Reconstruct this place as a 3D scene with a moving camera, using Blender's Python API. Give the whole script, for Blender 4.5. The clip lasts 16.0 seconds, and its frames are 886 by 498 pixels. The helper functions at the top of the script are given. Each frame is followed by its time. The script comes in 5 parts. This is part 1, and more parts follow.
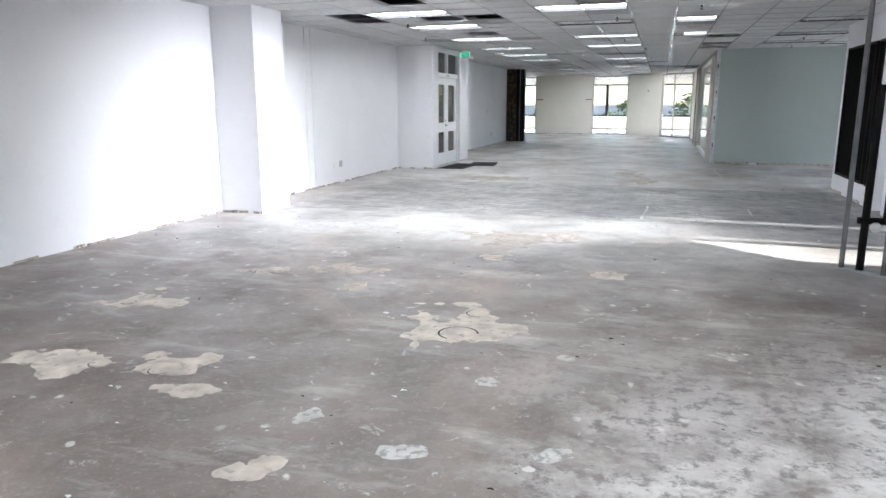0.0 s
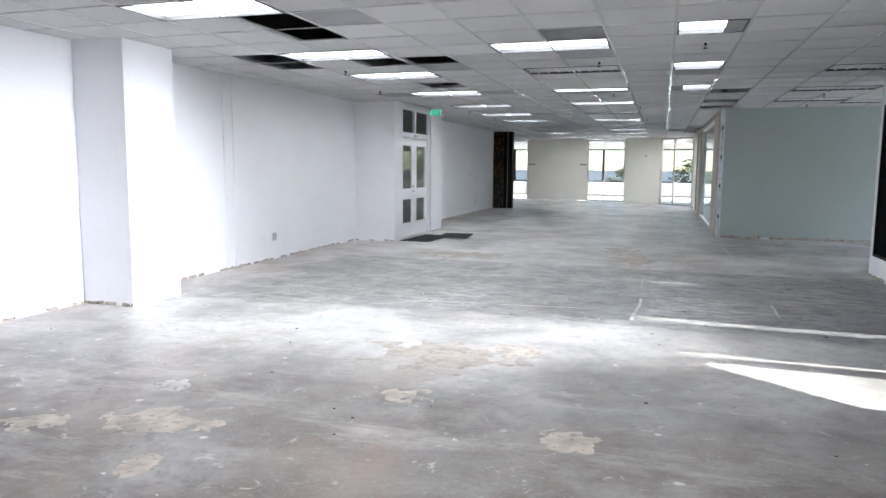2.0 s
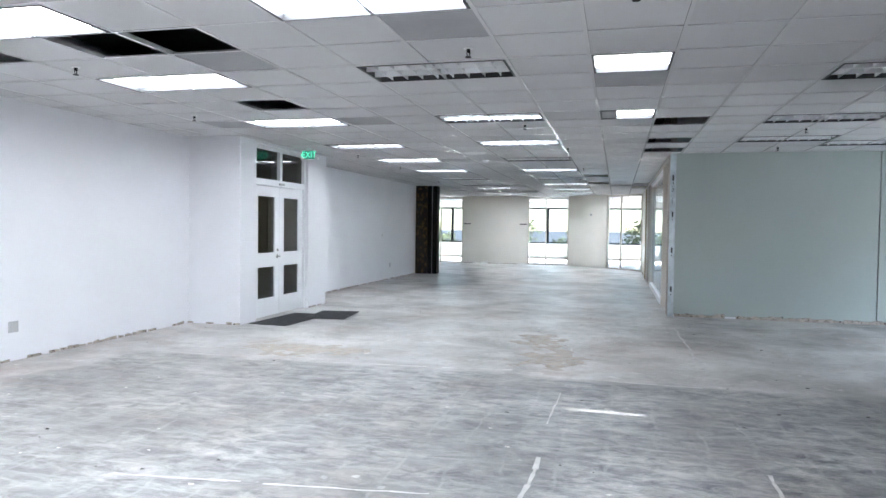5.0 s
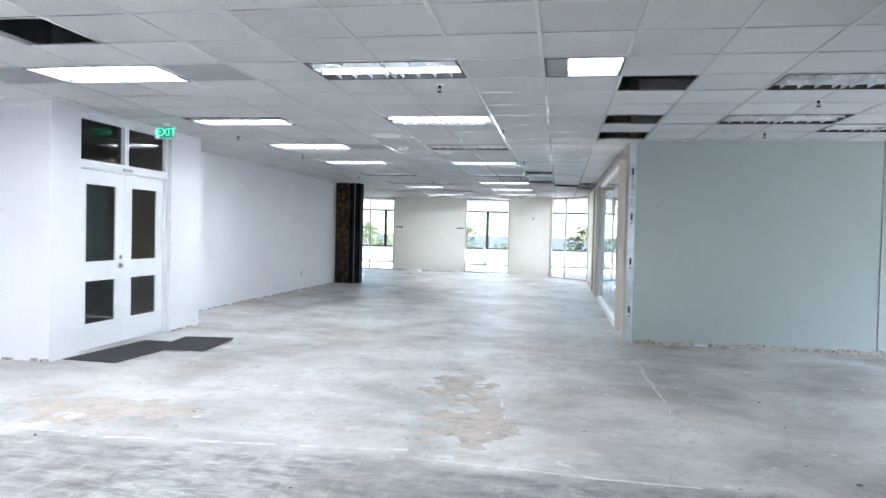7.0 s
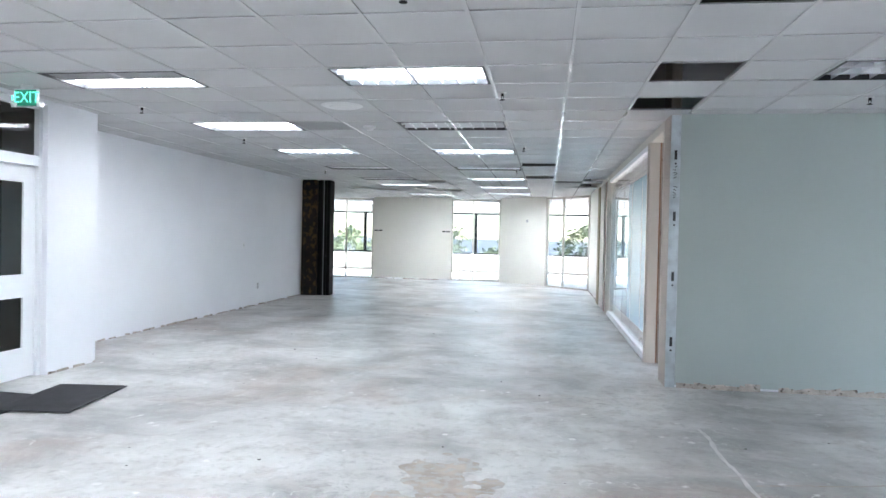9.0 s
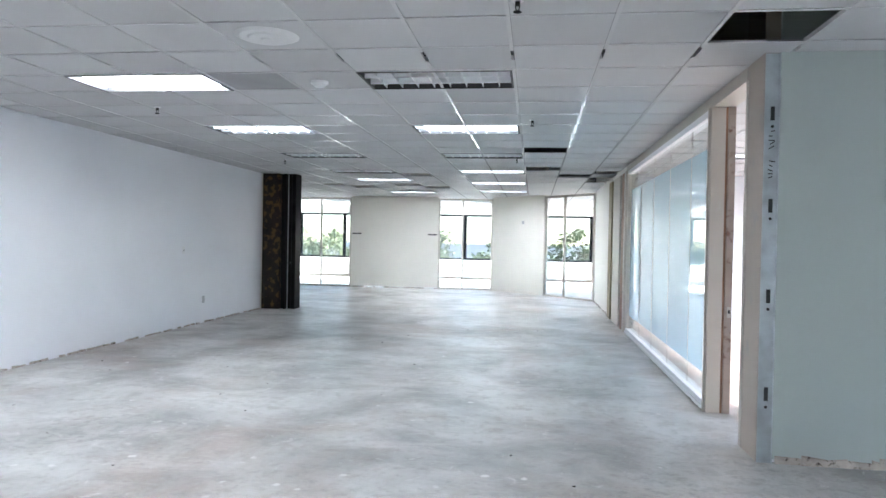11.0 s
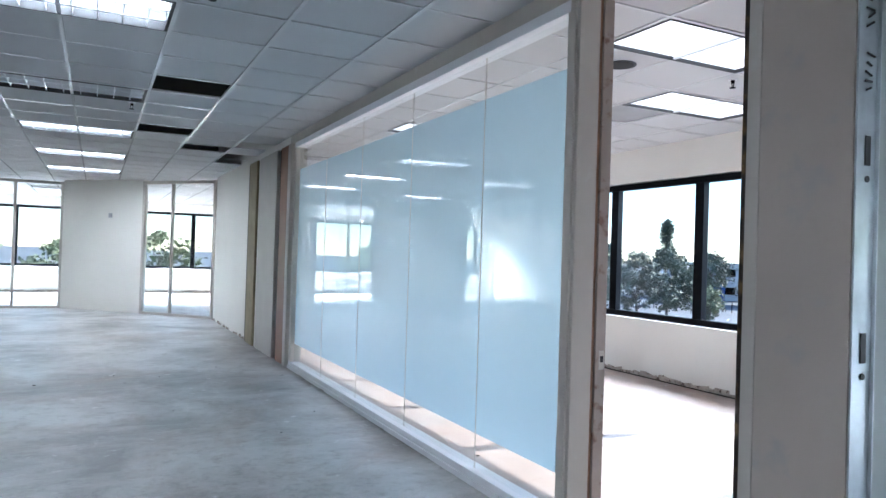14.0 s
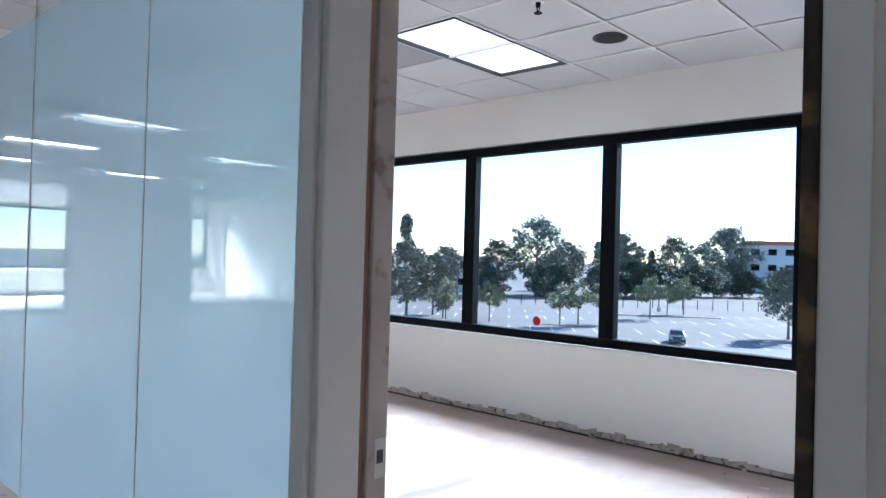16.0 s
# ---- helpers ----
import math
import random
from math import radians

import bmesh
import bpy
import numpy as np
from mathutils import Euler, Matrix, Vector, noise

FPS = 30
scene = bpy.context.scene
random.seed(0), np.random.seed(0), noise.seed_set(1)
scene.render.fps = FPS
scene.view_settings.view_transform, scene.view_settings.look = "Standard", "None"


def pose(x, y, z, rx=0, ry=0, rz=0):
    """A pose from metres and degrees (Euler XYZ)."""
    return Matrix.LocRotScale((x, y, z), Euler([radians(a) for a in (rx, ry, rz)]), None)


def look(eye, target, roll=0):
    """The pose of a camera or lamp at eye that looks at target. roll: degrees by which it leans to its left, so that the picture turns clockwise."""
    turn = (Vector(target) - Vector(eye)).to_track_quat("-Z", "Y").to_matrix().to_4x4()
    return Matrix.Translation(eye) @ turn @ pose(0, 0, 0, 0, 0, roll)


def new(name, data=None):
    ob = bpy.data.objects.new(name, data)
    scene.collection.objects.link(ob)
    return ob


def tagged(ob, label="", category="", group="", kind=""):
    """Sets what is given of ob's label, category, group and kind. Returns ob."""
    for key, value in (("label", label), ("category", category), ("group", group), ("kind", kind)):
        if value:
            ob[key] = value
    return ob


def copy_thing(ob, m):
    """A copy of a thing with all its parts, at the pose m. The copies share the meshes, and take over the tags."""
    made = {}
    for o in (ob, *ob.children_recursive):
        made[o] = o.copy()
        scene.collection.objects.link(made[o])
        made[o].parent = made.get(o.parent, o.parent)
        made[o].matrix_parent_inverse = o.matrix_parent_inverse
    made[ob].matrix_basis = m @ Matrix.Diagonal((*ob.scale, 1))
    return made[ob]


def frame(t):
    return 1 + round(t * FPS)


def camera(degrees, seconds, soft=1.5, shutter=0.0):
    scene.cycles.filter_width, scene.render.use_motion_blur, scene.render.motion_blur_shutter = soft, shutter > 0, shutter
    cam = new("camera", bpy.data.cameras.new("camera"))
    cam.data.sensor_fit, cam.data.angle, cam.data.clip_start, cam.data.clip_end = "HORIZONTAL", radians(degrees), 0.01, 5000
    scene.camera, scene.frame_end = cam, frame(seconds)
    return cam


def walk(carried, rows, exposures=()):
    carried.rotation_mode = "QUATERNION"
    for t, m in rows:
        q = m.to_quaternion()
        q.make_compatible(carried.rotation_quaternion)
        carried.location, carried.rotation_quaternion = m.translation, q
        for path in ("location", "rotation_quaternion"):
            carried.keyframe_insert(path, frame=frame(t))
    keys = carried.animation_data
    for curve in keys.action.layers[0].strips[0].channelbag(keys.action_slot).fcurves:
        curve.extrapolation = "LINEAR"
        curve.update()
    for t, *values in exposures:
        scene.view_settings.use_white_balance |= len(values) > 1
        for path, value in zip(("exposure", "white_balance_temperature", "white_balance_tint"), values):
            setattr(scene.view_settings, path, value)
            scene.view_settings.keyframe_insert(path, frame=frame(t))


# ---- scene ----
cam = camera(65.2, 16.0)
PATH = [
    (0, (-0.003, 0.233, 1.46), (-0.583, 2.102, 1.046), -0.1),
    (0.5, (0.001, 0.846, 1.433), (-0.594, 2.709, 1.018), 0.1),
    (1, (-0.031, 1.396, 1.439), (-0.626, 3.266, 1.054), 0.1),
    (1.5, (-0.017, 1.974, 1.449), (-0.61, 3.859, 1.136), 0.1),
    (2, (0.055, 2.612, 1.444), (-0.541, 4.507, 1.208), 0.4),
    (2.5, (0.124, 3.176, 1.444), (-0.464, 5.074, 1.219), 0.4),
    (3, (0.223, 3.763, 1.451), (-0.359, 5.663, 1.225), 0.5),
    (3.5, (0.244, 4.372, 1.468), (-0.331, 6.274, 1.239), 0.5),
    (4, (0.297, 4.971, 1.456), (-0.258, 6.879, 1.229), 0.6),
    (4.5, (0.299, 5.641, 1.444), (-0.247, 7.563, 1.338), 0.7),
    (5, (0.328, 6.253, 1.425), (-0.159, 8.192, 1.362), 0.7),
    (7.5, (0.231, 9.38, 1.417), (-0.084, 11.354, 1.37), 1.3),
    (8, (0.177, 9.984, 1.439), (-0.126, 11.96, 1.393), 1.2),
    (8.5, (0.075, 10.606, 1.448), (-0.223, 12.584, 1.408), 1.3),
    (9, (-0.033, 11.167, 1.442), (-0.327, 13.145, 1.404), 1.2),
    (11.5, (-0.498, 14.041, 1.387), (-0.725, 16.028, 1.373), 1.0),
    (12, (-0.716, 14.619, 1.36), (-0.859, 16.614, 1.355), 1.0),
    (12.5, (-0.82, 15.206, 1.378), (-0.881, 17.205, 1.37), 1.1),
    (13, (-0.919, 15.801, 1.377), (-0.803, 17.798, 1.374), 1.3),
    (13.5, (-0.918, 16.359, 1.334), (-0.388, 18.287, 1.342), 1.5),
    (14, (-0.85, 16.924, 1.324), (0.044, 18.713, 1.346), 1.8),
    (14.5, (-0.634, 17.313, 1.282), (0.535, 18.935, 1.315), 1.9),
    (15, (-0.411, 17.663, 1.247), (0.927, 19.148, 1.286), 1.8),
    (15.5, (-0.092, 18.054, 1.314), (1.332, 19.458, 1.331), 1.6),
    (16, (0.239, 18.373, 1.315), (1.715, 19.722, 1.339), 1.6),
]
walk(cam, [(t, look(eye, target, roll)) for t, eye, target, roll in PATH],
     exposures=[(0.0, 2.1, 6150, 10), (2.0, 2.0, 6100, 10), (4.0, 2.2, 5950, 9), (7.5, 2.8, 5850, 9), (9.0, 2.8, 5850, 9), (11.5, 2.65, 5850, 9), (12.5, 2.35, 5850, 9), (13.5, 2.1, 5500, 9), (14.5, 2.15, 5500, 9), (16.0, 1.8, 5450, 9)])

# world, sun, exposure
SUN_AZ = Vector((0.999, -0.045, 0)).normalized()
SUN_EL = radians(32)
sun_dir = Vector((SUN_AZ.x * math.cos(SUN_EL), SUN_AZ.y * math.cos(SUN_EL), math.sin(SUN_EL)))
world = bpy.data.worlds.new("world")
scene.world = world
world.use_nodes = True
wn = world.node_tree
sky = wn.nodes.new("ShaderNodeTexSky")
sky.sky_type = "NISHITA"
sky.sun_disc = False
sky.sun_elevation = SUN_EL
sky.sun_rotation = math.atan2(SUN_AZ.x, SUN_AZ.y)
sky.air_density, sky.dust_density, sky.ozone_density = 1.0, 0.0, 3.0
bg = wn.nodes["Background"]
bg.inputs["Strength"].default_value = 0.09
wn.links.new(sky.outputs[0], bg.inputs["Color"])
sun_data = bpy.data.lights.new("sun", "SUN")
sun_data.energy, sun_data.angle, sun_data.color = 3.8, radians(0.6), (1.0, 0.95, 0.86)
sun_ob = new("sun", sun_data)
sun_ob.matrix_world = look((0, 0, 30), Vector((0, 0, 30)) - sun_dir)


# unseen lamp added outside above the end windows, boosts their sky light
sky_lamp = bpy.data.lights.new("window_light", "AREA")
sky_lamp.shape, sky_lamp.size, sky_lamp.size_y, sky_lamp.energy, sky_lamp.color = "RECTANGLE", 13.4, 2.0, 3800, (0.93, 0.97, 1.0)
new("window_light", sky_lamp).matrix_world = look((-2.4, 40.4, 3.8), (-2.4, 38.2, 1.6))
# unseen lamps added outside the side room and alcove windows, boosting their sky light
room_lamp = bpy.data.lights.new("room_window_light", "AREA")
room_lamp.shape, room_lamp.size, room_lamp.size_y, room_lamp.energy, room_lamp.color = "RECTANGLE", 8.0, 1.6, 400, (0.93, 0.97, 1.0)
new("room_window_light", room_lamp).matrix_world = look((7.2, 22.4, 4.0), (4.2, 22.4, 0.6))
alcove_lamp = bpy.data.lights.new("alcove_window_light", "AREA")
alcove_lamp.shape, alcove_lamp.size, alcove_lamp.size_y, alcove_lamp.energy, alcove_lamp.color = "RECTANGLE", 2.4, 1.4, 500, (0.86, 0.93, 1.0)
new("alcove_window_light", alcove_lamp).matrix_world = look((9.6, 15.2, 3.2), (6.0, 15.2, 0.6))
# lamp added outside an unseen window behind the start, brightens the near floor
start_lamp = bpy.data.lights.new("start_fill_light", "AREA")
start_lamp.shape, start_lamp.size, start_lamp.size_y, start_lamp.energy, start_lamp.color = "RECTANGLE", 5.4, 1.6, 1100, (0.95, 0.98, 1.0)
new("start_fill_light", start_lamp).matrix_world = look((6.0, -2.4, 3.6), (1.6, 2.0, 0.2))
# unseen narrow lamp added to make the soft pool on floor and wall
pool_lamp = bpy.data.lights.new("pool_light", "AREA")
pool_lamp.shape, pool_lamp.size, pool_lamp.size_y, pool_lamp.energy, pool_lamp.color = "RECTANGLE", 0.7, 0.6, 17, (0.97, 0.98, 1.0)
pool_lamp.spread = radians(38)
new("pool_light", pool_lamp).matrix_world = look((3.87, 8.68, 1.85), (-4.4, 8.3, 0.15))


# ---- materials ----
def mat(name, color, rough=0.6, vary=0.06, scale=3.0, fine=60.0, bump=0.15, metal=0.0, stain=None, stain_at=0.62, spec=0.5, random_vary=0.0):
    """A painted, plastic, wooden or metal surface with two scales of variation."""
    m = bpy.data.materials.new(name)
    m.use_nodes = True
    nt = m.node_tree
    b = nt.nodes["Principled BSDF"]
    geo = nt.nodes.new("ShaderNodeNewGeometry")
    n1 = nt.nodes.new("ShaderNodeTexNoise")
    n1.inputs["Scale"].default_value = scale
    n1.inputs["Detail"].default_value = 6
    nt.links.new(geo.outputs["Position"], n1.inputs["Vector"])
    n2 = nt.nodes.new("ShaderNodeTexNoise")
    n2.inputs["Scale"].default_value = fine
    n2.inputs["Detail"].default_value = 3
    nt.links.new(geo.outputs["Position"], n2.inputs["Vector"])
    ramp = nt.nodes.new("ShaderNodeMapRange")
    ramp.inputs["From Min"].default_value, ramp.inputs["From Max"].default_value = 0.3, 0.7
    ramp.inputs["To Min"].default_value, ramp.inputs["To Max"].default_value = 1 - vary, 1 + vary
    nt.links.new(n1.outputs["Fac"], ramp.inputs["Value"])
    mul = nt.nodes.new("ShaderNodeVectorMath")
    mul.operation = "SCALE"
    mul.inputs[0].default_value = color
    nt.links.new(ramp.outputs[0], mul.inputs["Scale"])
    out = mul.outputs[0]
    if random_vary:
        info = nt.nodes.new("ShaderNodeNewGeometry")
        r2 = nt.nodes.new("ShaderNodeMapRange")
        r2.inputs["To Min"].default_value, r2.inputs["To Max"].default_value = 1 - random_vary, 1 + random_vary
        nt.links.new(info.outputs["Random Per Island"], r2.inputs["Value"])
        mul2 = nt.nodes.new("ShaderNodeVectorMath")
        mul2.operation = "SCALE"
        nt.links.new(out, mul2.inputs[0])
        nt.links.new(r2.outputs[0], mul2.inputs["Scale"])
        out = mul2.outputs[0]
    if stain:
        n3 = nt.nodes.new("ShaderNodeTexNoise")
        n3.inputs["Scale"].default_value = scale * 2.7
        n3.inputs["Detail"].default_value = 8
        nt.links.new(geo.outputs["Position"], n3.inputs["Vector"])
        sr = nt.nodes.new("ShaderNodeMapRange")
        sr.inputs["From Min"].default_value, sr.inputs["From Max"].default_value = stain_at - 0.04, stain_at + 0.06
        nt.links.new(n3.outputs["Fac"], sr.inputs["Value"])
        mix = nt.nodes.new("ShaderNodeMix")
        mix.data_type = "RGBA"
        mix.inputs["B"].default_value = (*stain, 1)
        nt.links.new(sr.outputs[0], mix.inputs["Factor"])
        nt.links.new(out, mix.inputs["A"])
        out = mix.outputs["Result"]
    nt.links.new(out, b.inputs["Base Color"])
    b.inputs["Roughness"].default_value = rough
    b.inputs["Metallic"].default_value = metal
    b.inputs["Specular IOR Level"].default_value = spec
    bp = nt.nodes.new("ShaderNodeBump")
    bp.inputs["Strength"].default_value = bump
    bp.inputs["Distance"].default_value = 0.004
    nt.links.new(n2.outputs["Fac"], bp.inputs["Height"])
    nt.links.new(bp.outputs[0], b.inputs["Normal"])
    return m


def emit_mat(name, color, strength):
    m = bpy.data.materials.new(name)
    m.use_nodes = True
    b = m.node_tree.nodes["Principled BSDF"]
    b.inputs["Base Color"].default_value = (*[min(0.9, c) for c in color], 1)
    b.inputs["Emission Color"].default_value = (*color, 1)
    b.inputs["Emission Strength"].default_value = strength
    return m


def glass_mat(name, tint=(0.97, 0.985, 0.98), gloss=0.08):
    """Thin pane: clear, with a mirror share that rises at glancing angles."""
    m = bpy.data.materials.new(name)
    m.use_nodes = True
    nt = m.node_tree
    nt.nodes.remove(nt.nodes["Principled BSDF"])
    o = nt.nodes["Material Output"]
    tr = nt.nodes.new("ShaderNodeBsdfTransparent")
    tr.inputs["Color"].default_value = (*tint, 1)
    gl = nt.nodes.new("ShaderNodeBsdfGlossy")
    gl.inputs["Roughness"].default_value = 0.01
    lw = nt.nodes.new("ShaderNodeLayerWeight")
    pw = nt.nodes.new("ShaderNodeMath")
    pw.operation = "POWER"
    pw.inputs[1].default_value = 4.0
    nt.links.new(lw.outputs["Facing"], pw.inputs[0])
    fr = nt.nodes.new("ShaderNodeMapRange")
    fr.inputs["To Min"].default_value, fr.inputs["To Max"].default_value = 0.03, 0.8
    nt.links.new(pw.outputs[0], fr.inputs["Value"])
    mx = nt.nodes.new("ShaderNodeMixShader")
    nt.links.new(fr.outputs[0], mx.inputs[0])
    nt.links.new(tr.outputs[0], mx.inputs[1])
    nt.links.new(gl.outputs[0], mx.inputs[2])
    nt.links.new(mx.outputs[0], o.inputs["Surface"])
    return m


def frosted_mat(name):
    """Etched film on glass: diffuse light from both sides, with a glossy face."""
    m = bpy.data.materials.new(name)
    m.use_nodes = True
    nt = m.node_tree
    nt.nodes.remove(nt.nodes["Principled BSDF"])
    o = nt.nodes["Material Output"]
    tl = nt.nodes.new("ShaderNodeBsdfTranslucent")
    tl.inputs["Color"].default_value = (0.62, 0.86, 0.97, 1)
    df = nt.nodes.new("ShaderNodeBsdfDiffuse")
    df.inputs["Color"].default_value = (0.55, 0.74, 0.84, 1)
    gl = nt.nodes.new("ShaderNodeBsdfGlossy")
    gl.inputs["Roughness"].default_value = 0.015
    lw = nt.nodes.new("ShaderNodeLayerWeight")
    pw = nt.nodes.new("ShaderNodeMath")
    pw.operation = "POWER"
    pw.inputs[1].default_value = 1.8
    nt.links.new(lw.outputs["Facing"], pw.inputs[0])
    fr = nt.nodes.new("ShaderNodeMapRange")
    fr.inputs["To Min"].default_value, fr.inputs["To Max"].default_value = 0.10, 0.9
    nt.links.new(pw.outputs[0], fr.inputs["Value"])
    m1 = nt.nodes.new("ShaderNodeMixShader")
    m1.inputs[0].default_value = 0.35
    m2 = nt.nodes.new("ShaderNodeMixShader")
    nt.links.new(tl.outputs[0], m1.inputs[1])
    nt.links.new(df.outputs[0], m1.inputs[2])
    nt.links.new(fr.outputs[0], m2.inputs[0])
    nt.links.new(m1.outputs[0], m2.inputs[1])
    nt.links.new(gl.outputs[0], m2.inputs[2])
    nt.links.new(m2.outputs[0], o.inputs["Surface"])
    return m


def concrete_mat():
    """Scraped slab: grey concrete, tan glue haze, pale scuffs and a band where dark tile glue stayed."""
    m = bpy.data.materials.new("scraped concrete")
    m.use_nodes = True
    nt = m.node_tree
    L = nt.links.new
    b = nt.nodes["Principled BSDF"]
    geo = nt.nodes.new("ShaderNodeNewGeometry")
    pos = geo.outputs["Position"]

    def noise_tex(scale, detail=8, rough=0.6, dist=0.0, vec=None):
        n = nt.nodes.new("ShaderNodeTexNoise")
        n.inputs["Scale"].default_value, n.inputs["Detail"].default_value = scale, detail
        n.inputs["Roughness"].default_value, n.inputs["Distortion"].default_value = rough, dist
        L(vec or pos, n.inputs["Vector"])
        return n.outputs["Fac"]

    def remap(v, a, c, lo=0.0, hi=1.0):
        r = nt.nodes.new("ShaderNodeMapRange")
        for k, val in (("From Min", a), ("From Max", c), ("To Min", lo), ("To Max", hi)):
            r.inputs[k].default_value = val
        L(v, r.inputs["Value"])
        return r.outputs[0]

    def math_node(op, a, c):
        n = nt.nodes.new("ShaderNodeMath")
        n.operation = op
        for i, v in enumerate((a, c)):
            if isinstance(v, (int, float)):
                n.inputs[i].default_value = v
            else:
                L(v, n.inputs[i])
        return n.outputs[0]

    def mix(fac, a, c):
        n = nt.nodes.new("ShaderNodeMix")
        n.data_type = "RGBA"
        L(fac, n.inputs["Factor"])
        for k, v in (("A", a), ("B", c)):
            if isinstance(v, tuple):
                n.inputs[k].default_value = (*v, 1)
            else:
                L(v, n.inputs[k])
        return n.outputs["Result"]

    stretch = nt.nodes.new("ShaderNodeMapping")
    stretch.inputs["Scale"].default_value = (0.35, 1.2, 1)
    L(pos, stretch.inputs["Vector"])
    scrape = nt.nodes.new("ShaderNodeMapping")
    scrape.inputs["Scale"].default_value = (1.6, 3.4, 1)
    scrape.inputs["Rotation"].default_value = (0, 0, 0.3)
    L(pos, scrape.inputs["Vector"])
    sep = nt.nodes.new("ShaderNodeSeparateXYZ")
    L(pos, sep.inputs[0])
    X, Y = sep.outputs["X"], sep.outputs["Y"]
    edge = remap(noise_tex(0.7, 9, 0.7), 0.3, 0.7, -1.6, 1.6)
    yw = math_node("ADD", Y, edge)
    xw = math_node("ADD", X, edge)
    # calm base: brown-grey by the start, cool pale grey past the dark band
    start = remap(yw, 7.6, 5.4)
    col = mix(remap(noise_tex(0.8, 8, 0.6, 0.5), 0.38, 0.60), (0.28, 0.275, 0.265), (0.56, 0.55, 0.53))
    # real brown tone, coloured darker to offset too much light here
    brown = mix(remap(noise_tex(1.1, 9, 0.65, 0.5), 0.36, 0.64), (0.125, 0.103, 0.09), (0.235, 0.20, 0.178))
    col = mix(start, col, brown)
    # rust-brown glue haze in drifts, stronger along the long wall
    along = remap(X, -4.6, -5.5, 0.0, 0.5)
    drift = math_node("ADD", remap(noise_tex(0.55, 9, 0.65, 0.9), 0.52, 0.66, 0, 0.6), math_node("MULTIPLY", along, remap(noise_tex(3, 8), 0.35, 0.6)))
    col = mix(drift, col, (0.34, 0.265, 0.22))
    # long soft streaks left by the scraper
    col = mix(remap(noise_tex(1.3, 10, 0.75, 0.1, stretch.outputs[0]), 0.53, 0.68, 0, 0.6), col, (0.62, 0.60, 0.57))
    col = mix(remap(noise_tex(1.0, 10, 0.75, 0.1, scrape.outputs[0]), 0.54, 0.72, 0, 0.5), col, (0.17, 0.17, 0.17))
    # mottled stretch by the open studs: pale skin, lightened for side light, broken by dark flecks
    mott = math_node("MULTIPLY", remap(xw, -0.9, 0.6), remap(yw, 5.0, 3.4))
    mott = math_node("ADD", mott, remap(noise_tex(0.45, 6, 0.6, 0.3), 0.53, 0.68, 0, 0.45))
    skin = mix(remap(noise_tex(9.0, 10, 0.75, 0.1), 0.41, 0.50), (0.19, 0.18, 0.17), (0.66, 0.635, 0.61))
    col = mix(math_node("MULTIPLY", mott, remap(noise_tex(2.2, 8, 0.7), 0.34, 0.50, 0.25, 0.85)), col, skin)
    # flecks of filler and of dark glue, in patches
    col = mix(remap(noise_tex(6.0, 10, 0.75, 1.0), 0.60, 0.65, 0, 0.7), col, (0.64, 0.62, 0.60))
    col = mix(remap(noise_tex(7.0, 10, 0.78, 0.1, scrape.outputs[0]), 0.60, 0.68, 0, 0.65), col, (0.13, 0.125, 0.12))
    col = mix(remap(noise_tex(32, 6, 0.7), 0.56, 0.70, 0, 0.4), col, (0.58, 0.56, 0.54))
    col = mix(remap(noise_tex(11, 8, 0.72), 0.53, 0.66, 0, 0.45), col, (0.20, 0.19, 0.18))
    col = mix(remap(noise_tex(4.2, 9, 0.72, 0.2), 0.54, 0.64, 0, 0.5), col, (0.30, 0.26, 0.235))
    room = math_node("MULTIPLY", remap(X, 1.3, 1.36), remap(Y, 18.25, 18.35))
    room = math_node("MULTIPLY", room, remap(noise_tex(1.2, 9, 0.7, 0.5), 0.3, 0.65, 0.92, 0.5))
    col = mix(room, col, (0.36, 0.25, 0.195))
    vor = nt.nodes.new("ShaderNodeTexVoronoi")
    vor.inputs["Scale"].default_value = 4.5
    L(pos, vor.inputs["Vector"])
    spots = math_node("ADD", vor.outputs["Distance"], remap(noise_tex(22, 6), 0.3, 0.7, -0.06, 0.06))
    col = mix(math_node("MULTIPLY", remap(spots, 0.13, 0.08, 0, 0.9), remap(noise_tex(1.4, 4), 0.48, 0.56)), col, (0.68, 0.66, 0.64))
    # dark glue band with the marks of the tiles that lay in it
    wob = remap(noise_tex(1.6, 6), 0.3, 0.7, -0.16, 0.16)
    yy = math_node("ADD", Y, wob)
    band = math_node("MULTIPLY", remap(yy, 9.0, 9.12), remap(yy, 12.95, 12.8))
    band = math_node("MULTIPLY", band, remap(math_node("ADD", X, wob), -4.95, -4.75))
    bare = remap(noise_tex(2.6, 10, 0.75, 0.5, scrape.outputs[0]), 0.40, 0.62, 1.0, 0.2)
    band = math_node("MULTIPLY", band, bare)
    glue = mix(remap(X, -3.4, 1.0), (0.135, 0.13, 0.118), (0.082, 0.09, 0.105))
    glue = mix(remap(noise_tex(5.0, 10, 0.75, 0.4), 0.40, 0.62, 0, 0.7), glue, (0.25, 0.25, 0.245))
    brick = nt.nodes.new("ShaderNodeTexBrick")
    brick.offset = 0
    brick.inputs["Scale"].default_value = 1.0
    brick.inputs["Brick Width"].default_value, brick.inputs["Row Height"].default_value = 0.305, 0.305
    brick.inputs["Mortar Size"].default_value = 0.016
    brick.inputs["Mortar Smooth"].default_value = 0.6
    shaken = nt.nodes.new("ShaderNodeVectorMath")
    shaken.operation = "ADD"
    jog = nt.nodes.new("ShaderNodeCombineXYZ")
    L(remap(noise_tex(3.0, 5), 0.3, 0.7, -0.03, 0.03), jog.inputs[0])
